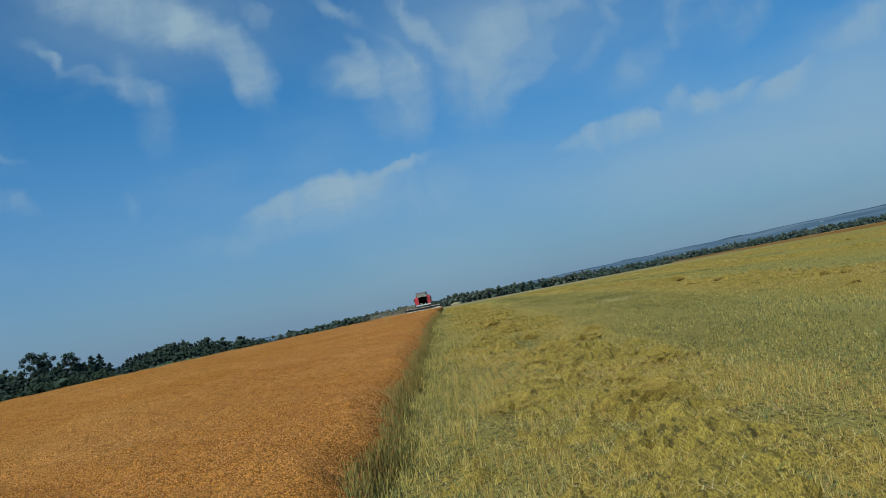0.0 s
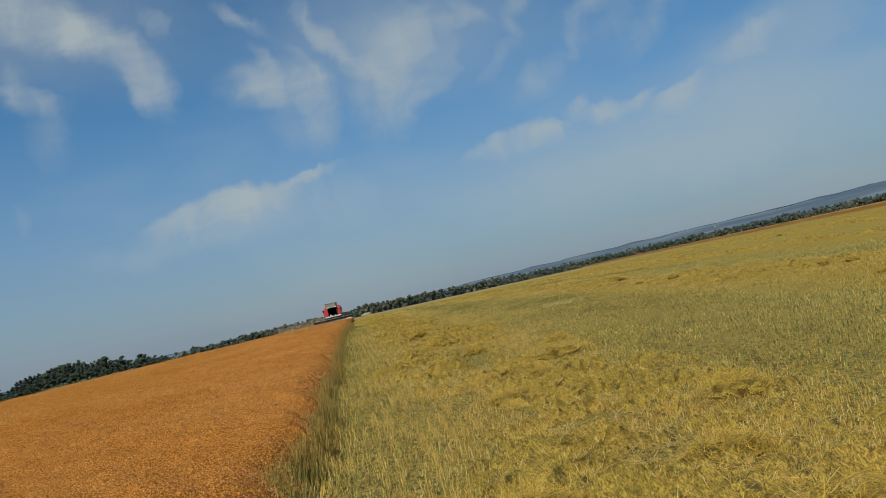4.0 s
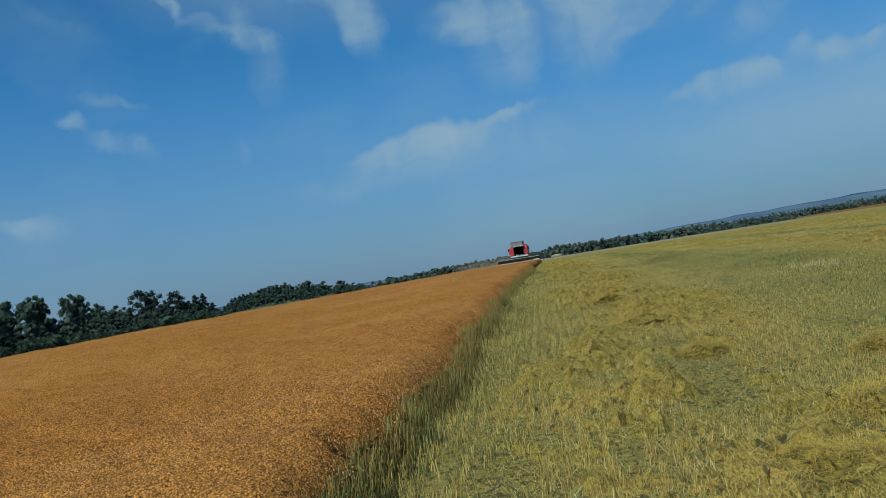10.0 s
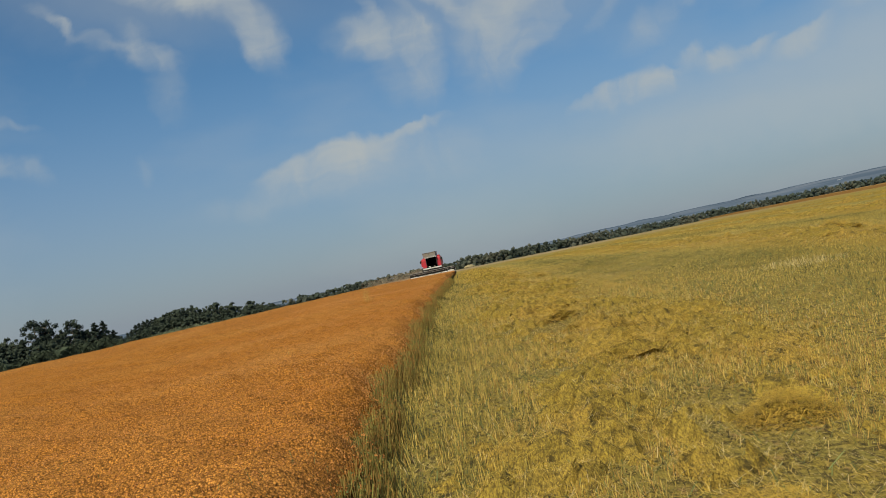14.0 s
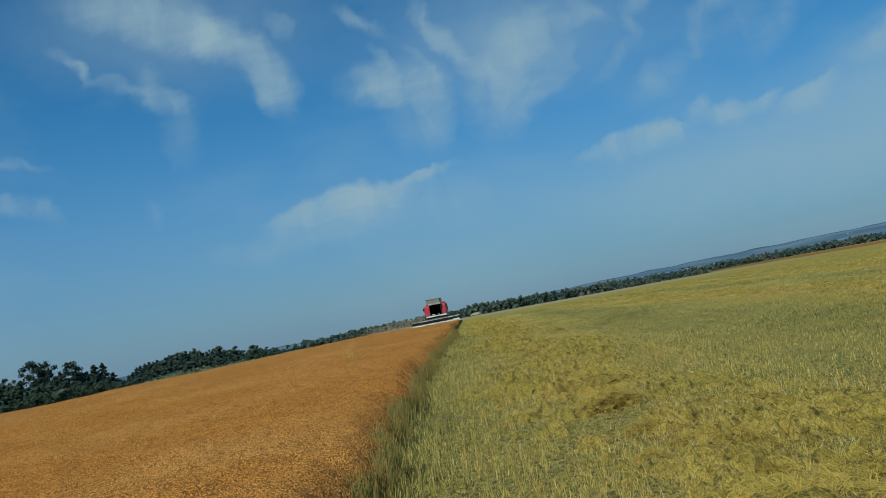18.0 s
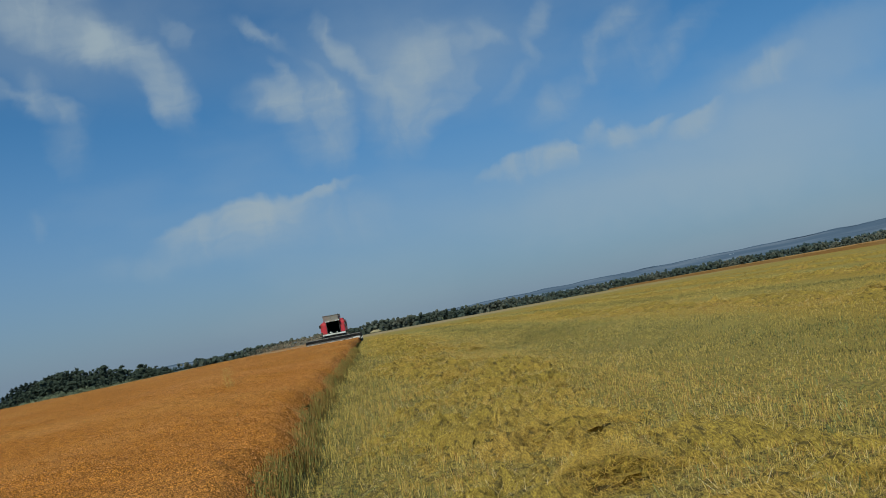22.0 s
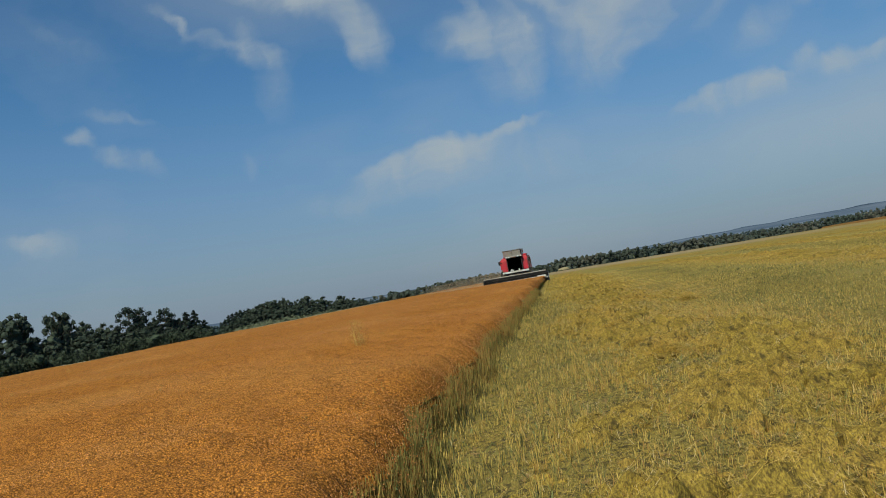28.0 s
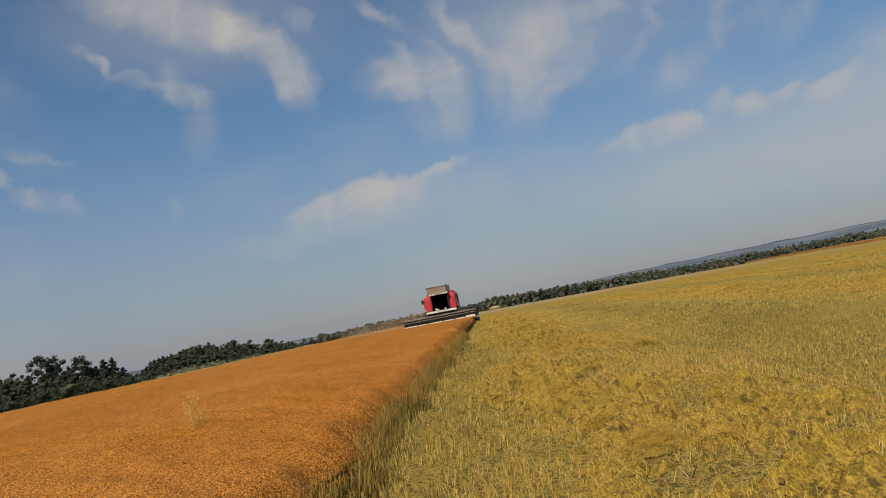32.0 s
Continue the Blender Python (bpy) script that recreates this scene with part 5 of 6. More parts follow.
def tree(kind, seed):
    """A tree 1 m high, to be scaled: broadleaf, pine, spruce or bush."""
    rng = np.random.default_rng(seed)
    ob = new({"broad": "broadleaf_tree", "pine": "pine_tree", "spruce": "spruce_tree", "bush": "bush", "willow": "bush"}[kind])
    bm = bmesh.new()
    if kind in ("bush", "willow"):
        for k in range(5):
            a = k * 1.25 + seed
            rod(bm, (0, 0, -0.05), (0.3 * math.cos(a), 0.3 * math.sin(a), 0.6), 0.03, 5, 0.008)
        part("trunk", bm, M_bark, ob)
        c = np.stack([rng.uniform(-0.5, 0.5, 12), rng.uniform(-0.4, 0.4, 12), rng.uniform(0.2, 0.72, 12)], -1)
        v, f = crown_clumps(rng, c, rng.uniform(0.16, 0.28, 12), 1500, 0.022, 0.55)
        part("crown", np_mesh("crown", v, f, M_bush if kind == "bush" else M_willow), None, ob).parent = ob
        return tagged(ob, "low dark green bush at the foot of a grove" if kind == "bush" else "low grey-green willow bush by the field edge", "bush", "bushes by the field")
    rod(bm, (0, 0, -0.08), (0.015, 0.01, 0.55), 0.020, 7, 0.012)
    rod(bm, (0.015, 0.01, 0.55), (0, 0, 0.93), 0.012, 6, 0.004)
    centres, radii = [], []
    if kind == "broad":
        # a full crown of uneven boughs, some of them left out
        for k in range(8):
            z = 0.20 + 0.62 * k / 7
            centres.append((rng.normal(0, 0.03), rng.normal(0, 0.03), z))
            radii.append(0.07 + 0.085 * math.sin(math.pi * (z - 0.02) / 0.96))
        for k in range(46):
            a = k * 2.4 + seed
            z = 0.12 + 0.82 * (k + 0.5) / 46 + rng.normal(0, 0.025)
            r = 0.235 * math.sin(math.pi * min(max((z - 0.02) / 1.02, 0.05), 0.97)) ** 0.7 * rng.uniform(0.6, 1.1)
            tip = (r * math.cos(a), r * math.sin(a), z)
            rod(bm, (0.01, 0, max(z - 0.16, 0.05)), tip, 0.008, 5, 0.003)
            centres.append(tip)
            radii.append(rng.uniform(0.034, 0.066))
        centres.append((rng.normal(0, 0.02), 0, 0.94))
        radii.append(0.05)
        count, leaf, look_of, heart = 2300, 0.0078, M_leaf, 0.80
    elif kind == "pine":
        # bare below, plates of needles above with the sky between them
        for k in range(22):
            a = k * 2.4 + seed
            z = 0.40 + 0.56 * (k + 0.5) / 22
            r = 0.19 * math.sin(math.pi * min(max((z - 0.25) / 0.80, 0.05), 0.95)) * rng.uniform(0.35, 1.2)
            tip = (r * math.cos(a), r * math.sin(a), z)
            rod(bm, (0.01, 0, z - 0.04), tip, 0.007, 5, 0.003)
            centres.append(tip)
            radii.append(rng.uniform(0.040, 0.075))
        count, leaf, look_of, heart = 1400, 0.0090, M_pine, 0.55
    else:
        for k in range(30):
            a = k * 2.4 + seed
            z = 0.06 + 0.90 * (k + 0.5) / 30
            r = (0.19 * (1.02 - z) + 0.008) * rng.uniform(0.55, 1.1)
            tip = (r * math.cos(a), r * math.sin(a), z)
            rod(bm, (0, 0, z + 0.02), tip, 0.006, 4, 0.002)
            centres.append(tip)
            radii.append(0.026 + 0.075 * (1 - z))
        centres.append((0, 0, 0.98))
        radii.append(0.015)
        count, leaf, look_of, heart = 1500, 0.0080, M_pine, 0.85
    part("trunk", bm, M_bark, ob)
    v, f = crown_clumps(rng, np.array(centres), np.array(radii), count, leaf, heart)
    part("crown", np_mesh("crown", v, f, look_of), None, ob).parent = ob
    words = {"broad": "dark green broadleaf tree in a grove behind the crop", "pine": "tall dark tree with an open feathery crown", "spruce": "dark pointed spruce tree in a grove"}[kind]
    return tagged(ob, words, "tree", "trees of the groves")


KINDS = {k: [tree(k, s) for s in seeds] for k, seeds in {"broad": (1, 2, 3, 4), "pine": (5, 6), "spruce": (7, 8), "bush": (9, 10), "willow": (11, 12)}.items()}
USED = collections.Counter()
rng = np.random.default_rng(21)


def plant(kind, azimuth, far, top, wide=1.0, off=0.0):
    """A tree at an azimuth (degrees from ahead) and distance, whose top stands at an angle of height."""
    x, y = far * math.sin(radians(azimuth)), off + far * math.cos(radians(azimuth))
    z = float(land(x, y)) - 0.2
    high = max(1.6 + far * math.tan(radians(top)) - z, 2.0)
    k = USED[kind]
    USED[kind] += 1
    made = KINDS[kind]
    m = pose(x, y, z, 0, 0, float(rng.uniform(0, 360)))
    if k < len(made):
        ob = made[k]
        ob.matrix_basis = m
    else:
        ob = copy_thing(made[k % len(made)], m)
    ob.scale = (high * wide, high * wide, high)


# the near grove: tall trees, then undergrowth along its foot
for spec in [("broad", -44.5, 430, 2.0, 1.0), ("broad", -42.9, 425, 2.3, 1.0), ("broad", -41.2, 430, 1.7, 1.1), ("broad", -39.7, 420, 2.2, 1.0), ("broad", -38.1, 430, 2.0, 1.0), ("broad", -36.6, 425, 2.15, 1.0), ("broad", -36.0, 430, 1.95, 0.7),
             ("broad", -34.2, 430, 1.95, 0.9), ("broad", -33.6, 432, 1.75, 0.7), ("broad", -32.6, 430, 1.0, 0.9), ("broad", -31.5, 440, 0.65, 0.9), ("broad", -30.9, 435, 0.5, 0.9),
             ("pine", -29.85, 430, 1.47, 1.15), ("pine", -29.1, 432, 1.28, 1.0), ("broad", -29.3, 434, 0.75, 0.8), ("broad", -28.3, 430, 0.5, 0.8), ("pine", -27.6, 430, 1.02, 1.2), ("broad", -27.3, 434, 0.6, 0.9), ("broad", -26.75, 432, 0.22, 0.9),
             ("spruce", -26.25, 430, 0.50, 1.5), ("spruce", -25.72, 432, 0.52, 1.5), ("spruce", -25.15, 434, -0.22, 1.5), ("broad", -24.9, 434, -0.65, 1.0)]:
    plant(*spec, off=36.0)
for a in np.arange(-45, -25.2, 0.62):
    plant("broad", a + rng.uniform(-0.25, 0.25), 424 + rng.uniform(-6, 6), np.interp(a, [-45, -36, -32, -27, -25.2], [0.5, 0.3, 0.25, -0.1, -0.5]) + 0.25 * math.sin(a * 1.7) + rng.uniform(-0.3, 0.1), 1.2, 36.0)
for a in np.arange(-45, -25.0, 0.95):
    plant("bush", a + rng.uniform(-0.3, 0.3), 408 + rng.uniform(-6, 6), -0.45 + rng.uniform(-0.35, 0.25), 1.1, 36.0)
for a in np.arange(-25.0, -23.9, 0.34):
    plant("bush", a, 440, -0.95 + rng.uniform(-0.1, 0.08), 1.2, 36.0)
# dry grass on the margin past the crop
n = 16000
mrng = np.random.default_rng(41)
a = np.radians(mrng.uniform(-50, -11, n))
mr = margin(np.sin(a), np.cos(a)) + mrng.uniform(-1, 5, n)
mx, my = mr * np.sin(a), mr * np.cos(a)
blades = scatter(RIBBON, RIBBON_F, np.stack([mx, my, land(mx, my) - 0.1], -1), a, np.stack([np.full(n, 0.10), np.full(n, 0.10), 0.62 + mr * 0.0010 + mrng.uniform(0.08, 0.30, n)], -1), mrng.normal(0, 0.12, (n, 2)))
tagged(new("margin_grass", np_mesh("margin_grass", *blades, M_margin)), "pale dry grass along the margin behind the crop", "grass", kind="stuff")
# the second grove: a dense wall of conifers that ends in round crowns
for a in np.arange(-24.0, -19.7, 0.27):
    plant("spruce" if rng.random() < 0.5 else "broad", a, 620 + rng.uniform(-15, 15), np.interp(a, [-24.0, -23.5, -22.7, -21.8, -20.7, -19.7], [-0.62, -0.22, 0.02, 0.06, 0.30, 0.30]) + rng.uniform(-0.10, 0.04), 1.5, 36.0)
for a in np.arange(-23.9, -18.6, 0.5):
    plant("broad", a, 606, np.interp(a, [-23.9, -22, -19], [-0.8, -0.35, -0.25]) + rng.uniform(-0.1, 0.1), 1.3, 36.0)
for a, top, w in [(-19.62, 0.40, 0.75), (-19.1, 0.0, 0.8), (-18.72, 0.14, 0.8), (-18.15, 0.24, 1.25), (-17.6, -0.15, 1.1), (-17.07, 0.02, 1.3), (-16.4, -0.36, 1.3), (-15.75, -0.12, 1.35), (-15.25, -0.47, 1.0), (-14.95, -0.42, 1.1), (-14.45, -0.52, 1.2), (-14.15, -0.72, 1.2)]:
    plant("broad", a, 615, top, w, 36.0)
for a in np.arange(-18.4, -14.3, 0.45):
    plant("broad", a, 605, -0.68 + rng.uniform(-0.1, 0.1), 1.5, 36.0)
for a in np.arange(-22.4, -15.2, 0.36):
    plant("willow", a, 560, -0.93 + rng.uniform(-0.08, 0.08), 1.8, 36.0)
# lone tree and the first trees of the far belt
for a, top in [(-12.25, -0.36), (-12.0, -0.46), (-11.6, -0.56), (-11.1, -0.50)]:
    plant("broad", a, 720, top, 0.75, 36.0)


def belt_trees(name, spans, label, step=0.13, leaves=M_belt):
    """A far tree belt: hundreds of small crowns joined into one."""
    rng = np.random.default_rng(len(name))
    out = []
    for a0, a1, far, t0, t1 in spans:
        for a in np.arange(a0, a1, step):
            d = far + rng.uniform(-25, 25)
            x, y = d * math.sin(radians(a)), d * math.cos(radians(a))
            z = float(land(x, y)) - 0.5
            top = np.interp(a, [a0, a1], [t0, t1]) - 0.04 + 0.07 * math.sin(a * 3.1) + 0.03 * math.sin(a * 11) + rng.uniform(-0.09, 0.03)
            high = max(1.6 + d * math.tan(radians(top)) - z, 1.5)
            c = np.stack([rng.normal(0, 0.40, 11), rng.normal(0, 0.2, 11), np.append(rng.uniform(0.45, 0.86, 8), rng.uniform(0.05, 0.4, 3))], -1) * high + (x, y, z)
            out.append(crown_clumps(rng, c, np.append(rng.uniform(0.08, 0.15, 8), rng.uniform(0.17, 0.24, 3)) * high, 80, 0.015 * high, 0.85))
    v, f = joined(*out)
    return tagged(new(name, np_mesh(name, v, f, leaves)), label, "woods", kind="stuff")


belt_trees("tree_belt", [(-11.9, -6.0, 730, -0.42, -0.16), (-6.0, 0.5, 690, -0.22, -0.20), (0.0, 5.0, 640, 0.0, -0.12), (5.0, 10.2, 680, -0.20, -0.16), (10.0, 16, 820, -0.34, -0.30), (16, 24, 900, -0.25, -0.24), (24, 46, 980, -0.26, -0.2)],
           "long belt of grey-green trees beyond the field")
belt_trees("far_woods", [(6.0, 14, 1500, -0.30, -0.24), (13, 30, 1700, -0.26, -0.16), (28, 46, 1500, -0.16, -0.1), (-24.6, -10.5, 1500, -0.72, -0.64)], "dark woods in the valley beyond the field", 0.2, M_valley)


# a pale stack by the belt and a white hall on the hills
stack = new("straw_stack")
bm = bmesh.new()
bmesh.ops.create_icosphere(bm, subdivisions=3, radius=1)
for v in bm.verts:
    k = 1 + 0.15 * noise.noise(v.co * 2)
    v.co = Vector((v.co.x * 2.7 * k, v.co.y * 1.8 * k, max(v.co.z, -0.1) * 1.1 * k))
part("heap", bm, M_pale, stack)
tagged(stack, "pale yellow straw stack beside the tree belt", "straw stack")
sx, sy = 420 * math.sin(radians(0.0)), 420.0
stack.matrix_basis = pose(sx, sy, 1.6 + 420 * math.tan(radians(-0.85)), 0, 0, 8)

hall = new("farm_hall")
part("wall", box((-10, 10, -5, 5, -6, 3.5), bevel=0.1), M_hall, hall)
part("roof", prism([(-5.6, 3.5), (0, 6.0), (5.6, 3.5), (5.6, 3.1), (-5.6, 3.1)], -10.4, 10.4, 0.05), M_hall, hall)
tagged(hall, "long white farm hall far away on the hillside", "building")
hall.matrix_basis = pose(3650 * math.sin(radians(24.6)), 3650 * math.cos(radians(24.6)), -7.0, 0, 0, -20)


# ---------- the combine harvester ----------
def wheel(radius, width, name):
    """A lugged tyre on a steel rim; its axle lies along x."""
    ob = bpy.data.objects.new(name, None)
    scene.collection.objects.link(ob)
    bm = bmesh.new()
    rod(bm, (-width / 2, 0, 0), (width / 2, 0, 0), radius * 0.94, 28)
    bmesh.ops.bevel(bm, geom=[e for e in bm.edges if abs(e.verts[0].co.x - e.verts[1].co.x) < 1e-4], offset=0.07, segments=3, affect="EDGES", clamp_overlap=True)
    for k in range(20):
        for side in (-1, 1):
            a = (k + 0.25 * side) * 2 * math.pi / 20
            m = pose(side * width * 0.24, 0, 0) @ Matrix.Rotation(a, 4, "X") @ pose(0, 0, radius * 0.955, 0, 0, 32 * side) @ Matrix.Diagonal((width * 0.5, 0.06, 0.09, 1))
            bmesh.ops.create_cube(bm, size=1, matrix=m)
    part("tyre", bm, M_tyre, ob)
    bm = bmesh.new()
    rod(bm, (-width / 2 - 0.012, 0, 0), (width / 2 + 0.012, 0, 0), radius * 0.52, 22)
    for k in range(8):
        a = k * math.pi / 4
        for sx in (-1, 1):
            rod(bm, (sx * (width / 2 + 0.008), 0.2 * math.cos(a), 0.2 * math.sin(a)), (sx * (width / 2 + 0.04), 0.2 * math.cos(a), 0.2 * math.sin(a)), 0.022, 6)
    part("rim", bm, M_white, ob)
    return ob


combine = new("combine_harvester")
# chassis and body: the machine faces -y, the knife lies at y = 0
part("chassis", box((-1.25, 1.25, 2.2, 7.6, 0.85, 1.45), bevel=0.05), M_dark, combine, "black chassis beam")
part("body", prism([(3.9, 1.45), (8.3, 1.45), (8.9, 2.0), (8.7, 2.9), (7.6, 3.25), (3.9, 3.25)], -1.42, 1.42, 0.06), M_red, combine, "red body panels")
for side in (-1, 1):
    part("front_panel", prism([(2.35, 1.72), (3.95, 1.60), (3.95, 3.24), (2.75, 3.22), (2.45, 2.9)], side * 1.46, side * 0.86, 0.05), M_red, combine, "red panel beside the cab")
    part("side_panel", prism([(4.1, 1.6), (8.0, 1.6), (8.3, 2.6), (7.6, 3.1), (4.1, 3.1)], side * 1.425, side * 1.475, 0.015), M_red, combine, "red side panel")
    part("side_grille", box((side * 1.45 - 0.045, side * 1.45 + 0.045, 5.4, 6.9, 2.3, 2.9), bevel=0.01), M_dark, combine, "black engine grille")
# cab
cab = part("cab", box((-0.85, 0.85, 2.25, 3.95, 1.58, 1.70), (-0.85, -0.77, 3.8, 3.95, 1.7, 3.2), (0.77, 0.85, 3.8, 3.95, 1.7, 3.2), (-0.85, -0.78, 2.15, 2.25, 1.7, 3.2), (0.78, 0.85, 2.15, 2.25, 1.7, 3.2), (-0.77, 0.77, 3.88, 3.95, 1.7, 3.2), bevel=0.015), M_inside, combine, "dark cab frame")
part("cab_roof", box((-0.95, 0.95, 1.95, 4.0, 3.2, 3.36), bevel=0.06), M_grey, combine, "grey cab roof")
part("windscreen", box((-0.775, 0.775, 2.17, 2.185, 1.72, 3.18), bevel=0), M_glass, cab, "dark tinted windscreen")
part("seat", box((-0.25, 0.25, 3.1, 3.6, 1.95, 2.1), (-0.25, 0.25, 3.5, 3.65, 2.1, 2.8), bevel=0.05), M_inside, cab, "dark driver's seat")
bm = bmesh.new()
rod(bm, (0, 2.75, 1.7), (0, 2.95, 2.35), 0.035, 8)
bmesh.ops.create_circle(bm, segments=20, radius=0.20, matrix=pose(0, 2.95, 2.36, 30))
part("steering_column", bm, M_dark, cab)
part("dashboard", box((-0.3, 0.3, 2.4, 2.6, 1.75, 1.98), (0.3, 0.55, 2.7, 3.4, 1.9, 2.05), bevel=0.03), M_grey, cab, "grey dashboard")
part("white_sill", box((-1.48, 1.48, 2.05, 2.34, 1.50, 1.70), bevel=0.03), M_white, combine, "white sill below the cab")
for x in (-0.46, -0.30, 0.42):
    bm = bmesh.new()
    rod(bm, (x, 2.02, 1.86 if x < -0.4 else 1.80), (x, 2.10, 1.86 if x < -0.4 else 1.80), 0.085, 14)
    part("headlight", bm, M_lamp, combine, "round white headlight")
for x in (-0.8, -0.5, 0.5, 0.8):
    part("work_lamp", box((x - 0.09, x + 0.09, 1.90, 1.98, 3.22, 3.33), bevel=0.015), M_lamp, combine, "clear work lamp on the roof edge")
for side in (-1, 1):
    bm = bmesh.new()
    rod(bm, (side * 1.4, 2.5, 2.75), (side * 1.68, 2.2, 2.80), 0.02, 6)
    arm = part("mirror_arm", bm, M_dark, combine)
    part("mirror", box((side * 1.68 - 0.10, side * 1.68 + 0.10, 2.14, 2.20, 2.55, 2.95), bevel=0.02), M_dark, arm, "black mirror back")
# grain tank and its raised extensions
part("grain_tank", box((-1.30, 1.30, 4.0, 6.4, 3.25, 3.45), bevel=0.03), M_red, combine, "red grain tank rim")
bm = bmesh.new()
lower, upper = [(-1.22, 3.95), (0.82, 3.95), (0.82, 6.2), (-1.22, 6.2)], [(-1.26, 3.70), (0.70, 3.70), (0.85, 6.4), (-1.26, 6.4)]
for z0, z1, grow in ((3.40, 4.06, 0),):
    for k in range(4):
        q = (k + 1) % 4
        p = [Vector((*lower[k], z0)), Vector((*lower[q], z0)), Vector((*upper[q], z1)), Vector((*upper[k], z1))]
        nrm = (p[1] - p[0]).cross(p[3] - p[0]).normalized() * 0.03
        vs = [bm.verts.new(c) for c in p] + [bm.verts.new(c + nrm) for c in p]
        for f in ((0, 1, 2, 3), (7, 6, 5, 4), (0, 4, 5, 1), (1, 5, 6, 2), (2, 6, 7, 3), (3, 7, 4, 0)):
            bm.faces.new([vs[j] for j in f])
bmesh.ops.recalc_face_normals(bm, faces=bm.faces)
ext = part("tank_extension", bm, M_grey, combine, "raised grey-brown sheet extension of the tank")
part("post", box((0.72, 0.80, 3.66, 3.74, 3.42, 4.12), bevel=0.01), M_dark, ext, "black post at the extension's corner")
part("extension_rim", box((-1.30, 0.74, 3.64, 3.72, 4.02, 4.09), (-1.26, 0.86, 3.90, 3.98, 3.36, 3.44), (-0.30, -0.26, 3.66, 3.70, 3.5, 4.05), bevel=0.012), M_steel, ext, "bright folded rim")
# unloading auger folded back along the side
bm = bmesh.new()
rod(bm, (-1.62, 4.3, 2.95), (-1.62, 9.6, 3.25), 0.17, 14)
rod(bm, (-1.62, 4.3, 2.0), (-1.62, 4.3, 3.05), 0.19, 14)
part("unloading_auger", bm, M_red, combine, "red unloading tube folded back")
part("straw_hood", prism([(8.2, 1.2), (9.6, 0.9), (9.7, 1.5), (8.8, 2.3), (8.2, 2.3)], -0.85, 0.85, 0.04), M_red, combine, "red straw hood at the rear")
# ladder and railing on the cab's side
bm = bmesh.new()
for y in (2.55, 3.05):
    rod(bm, (1.75, y, 0.55), (1.55, y, 1.7), 0.022, 6)
for k in range(5):
    f = 0.08 + 0.2 * k
    rod(bm, (1.75 - 0.2 * f, 2.55, 0.55 + 1.15 * f), (1.75 - 0.2 * f, 3.05, 0.55 + 1.15 * f), 0.02, 6)
part("ladder", bm, M_dark, combine, "black access ladder")
# feeder house
part("feeder_house", prism([(0.75, 0.35), (0.75, 1.0), (2.9, 1.55), (2.9, 0.85)], -0.68, 0.68, 0.04), M_dark, combine, "black feeder house")

# header
HW = 3.5
header = part("header", prism([(0.05, 0.10), (0.95, 0.16), (0.98, 1.18), (0.90, 1.20), (0.86, 0.26), (0.05, 0.16)], -HW, HW, 0.012), M_dark, combine, "black header trough and back wall")
part("back_beam", box((-HW, HW, 0.88, 1.08, 1.04, 1.17), bevel=0.03), M_dark, header, "black upper header beam")
for x0, x1 in ((-3.3, -0.75), (0.75, 2.75)):
    part("back_sheet", box((x0, x1, 0.84, 0.858, 0.50, 0.74), bevel=0.004), M_dark, header, "black rear sheet of the header")
# added bars that carry the broken bright line along the header
for x0, x1 in ((-3.40, -2.15), (-2.05, -1.2), (-1.1, 0.2), (0.32, 1.3), (1.42, 2.3)):
    part("crop_shield", box((x0, x1, -1.02, -0.97, 0.62, 0.72), bevel=0.008), M_white, header, "bright white bar along the header's front")
# added bar; its pale colour stands for a sunlit reel bat
part("mid_bar", box((-3.40, 3.40, -0.62, -0.58, 1.22, 1.26), bevel=0.008), M_grey, header, "light grey bar across the reel")
for side in (-1, 1):
    part("divider", prism([(-1.05, 0.12), (0.95, 0.12), (0.98, 1.12), (0.35, 1.18), (-0.25, 0.66)], side * HW, side * (HW + 0.06), 0.02), M_dark, header, "black end divider")
    part("divider_plate", prism([(-0.55, 0.45), (0.6, 0.45), (0.6, 0.86), (0.1, 0.86)], side * (HW + 0.062), side * (HW + 0.075), 0.005), M_white, header, "white plate on the divider")
# arms added to hold the added front bars
for x in (-3.46, -1.62, 0.26, 3.46):
    part("bar_arm", box((x - 0.025, x + 0.025, -1.0, 0.05, 0.64, 0.69), bevel=0.008), M_dark, header, "black arm of the front bar")
part("end_cover", box((2.40, 3.30, -1.06, -0.95, 0.60, 0.82), bevel=0.03), M_white, header, "bright white cover at the header's end")
bm = bmesh.new()
rod(bm, (-HW + 0.05, 0.55, 0.46), (HW - 0.05, 0.55, 0.46), 0.16, 14)
part("auger_tube", bm, M_steel, header, "worn steel auger tube")
bm = bmesh.new()
for side in (-1, 1):
    turns, steps = 6, 96
    prev = None
    for k in range(steps + 1):
        f = k / steps
        a = side * f * turns * 2 * math.pi
        x = side * (HW - 0.1 - f * (HW - 0.8))
        inner = bm.verts.new((x, 0.55 + 0.15 * math.cos(a), 0.46 + 0.15 * math.sin(a)))
        outer = bm.verts.new((x, 0.55 + 0.28 * math.cos(a), 0.46 + 0.28 * math.sin(a)))
        if prev:
            bm.faces.new((prev[0], prev[1], outer, inner))
        prev = (inner, outer)
bmesh.ops.solidify(bm, geom=list(bm.faces), thickness=0.008)
part("auger_flight", bm, M_steel, header, "steel auger spiral")
bm = box((-HW, HW, -0.06, 0.06, 0.10, 0.13), bevel=0)
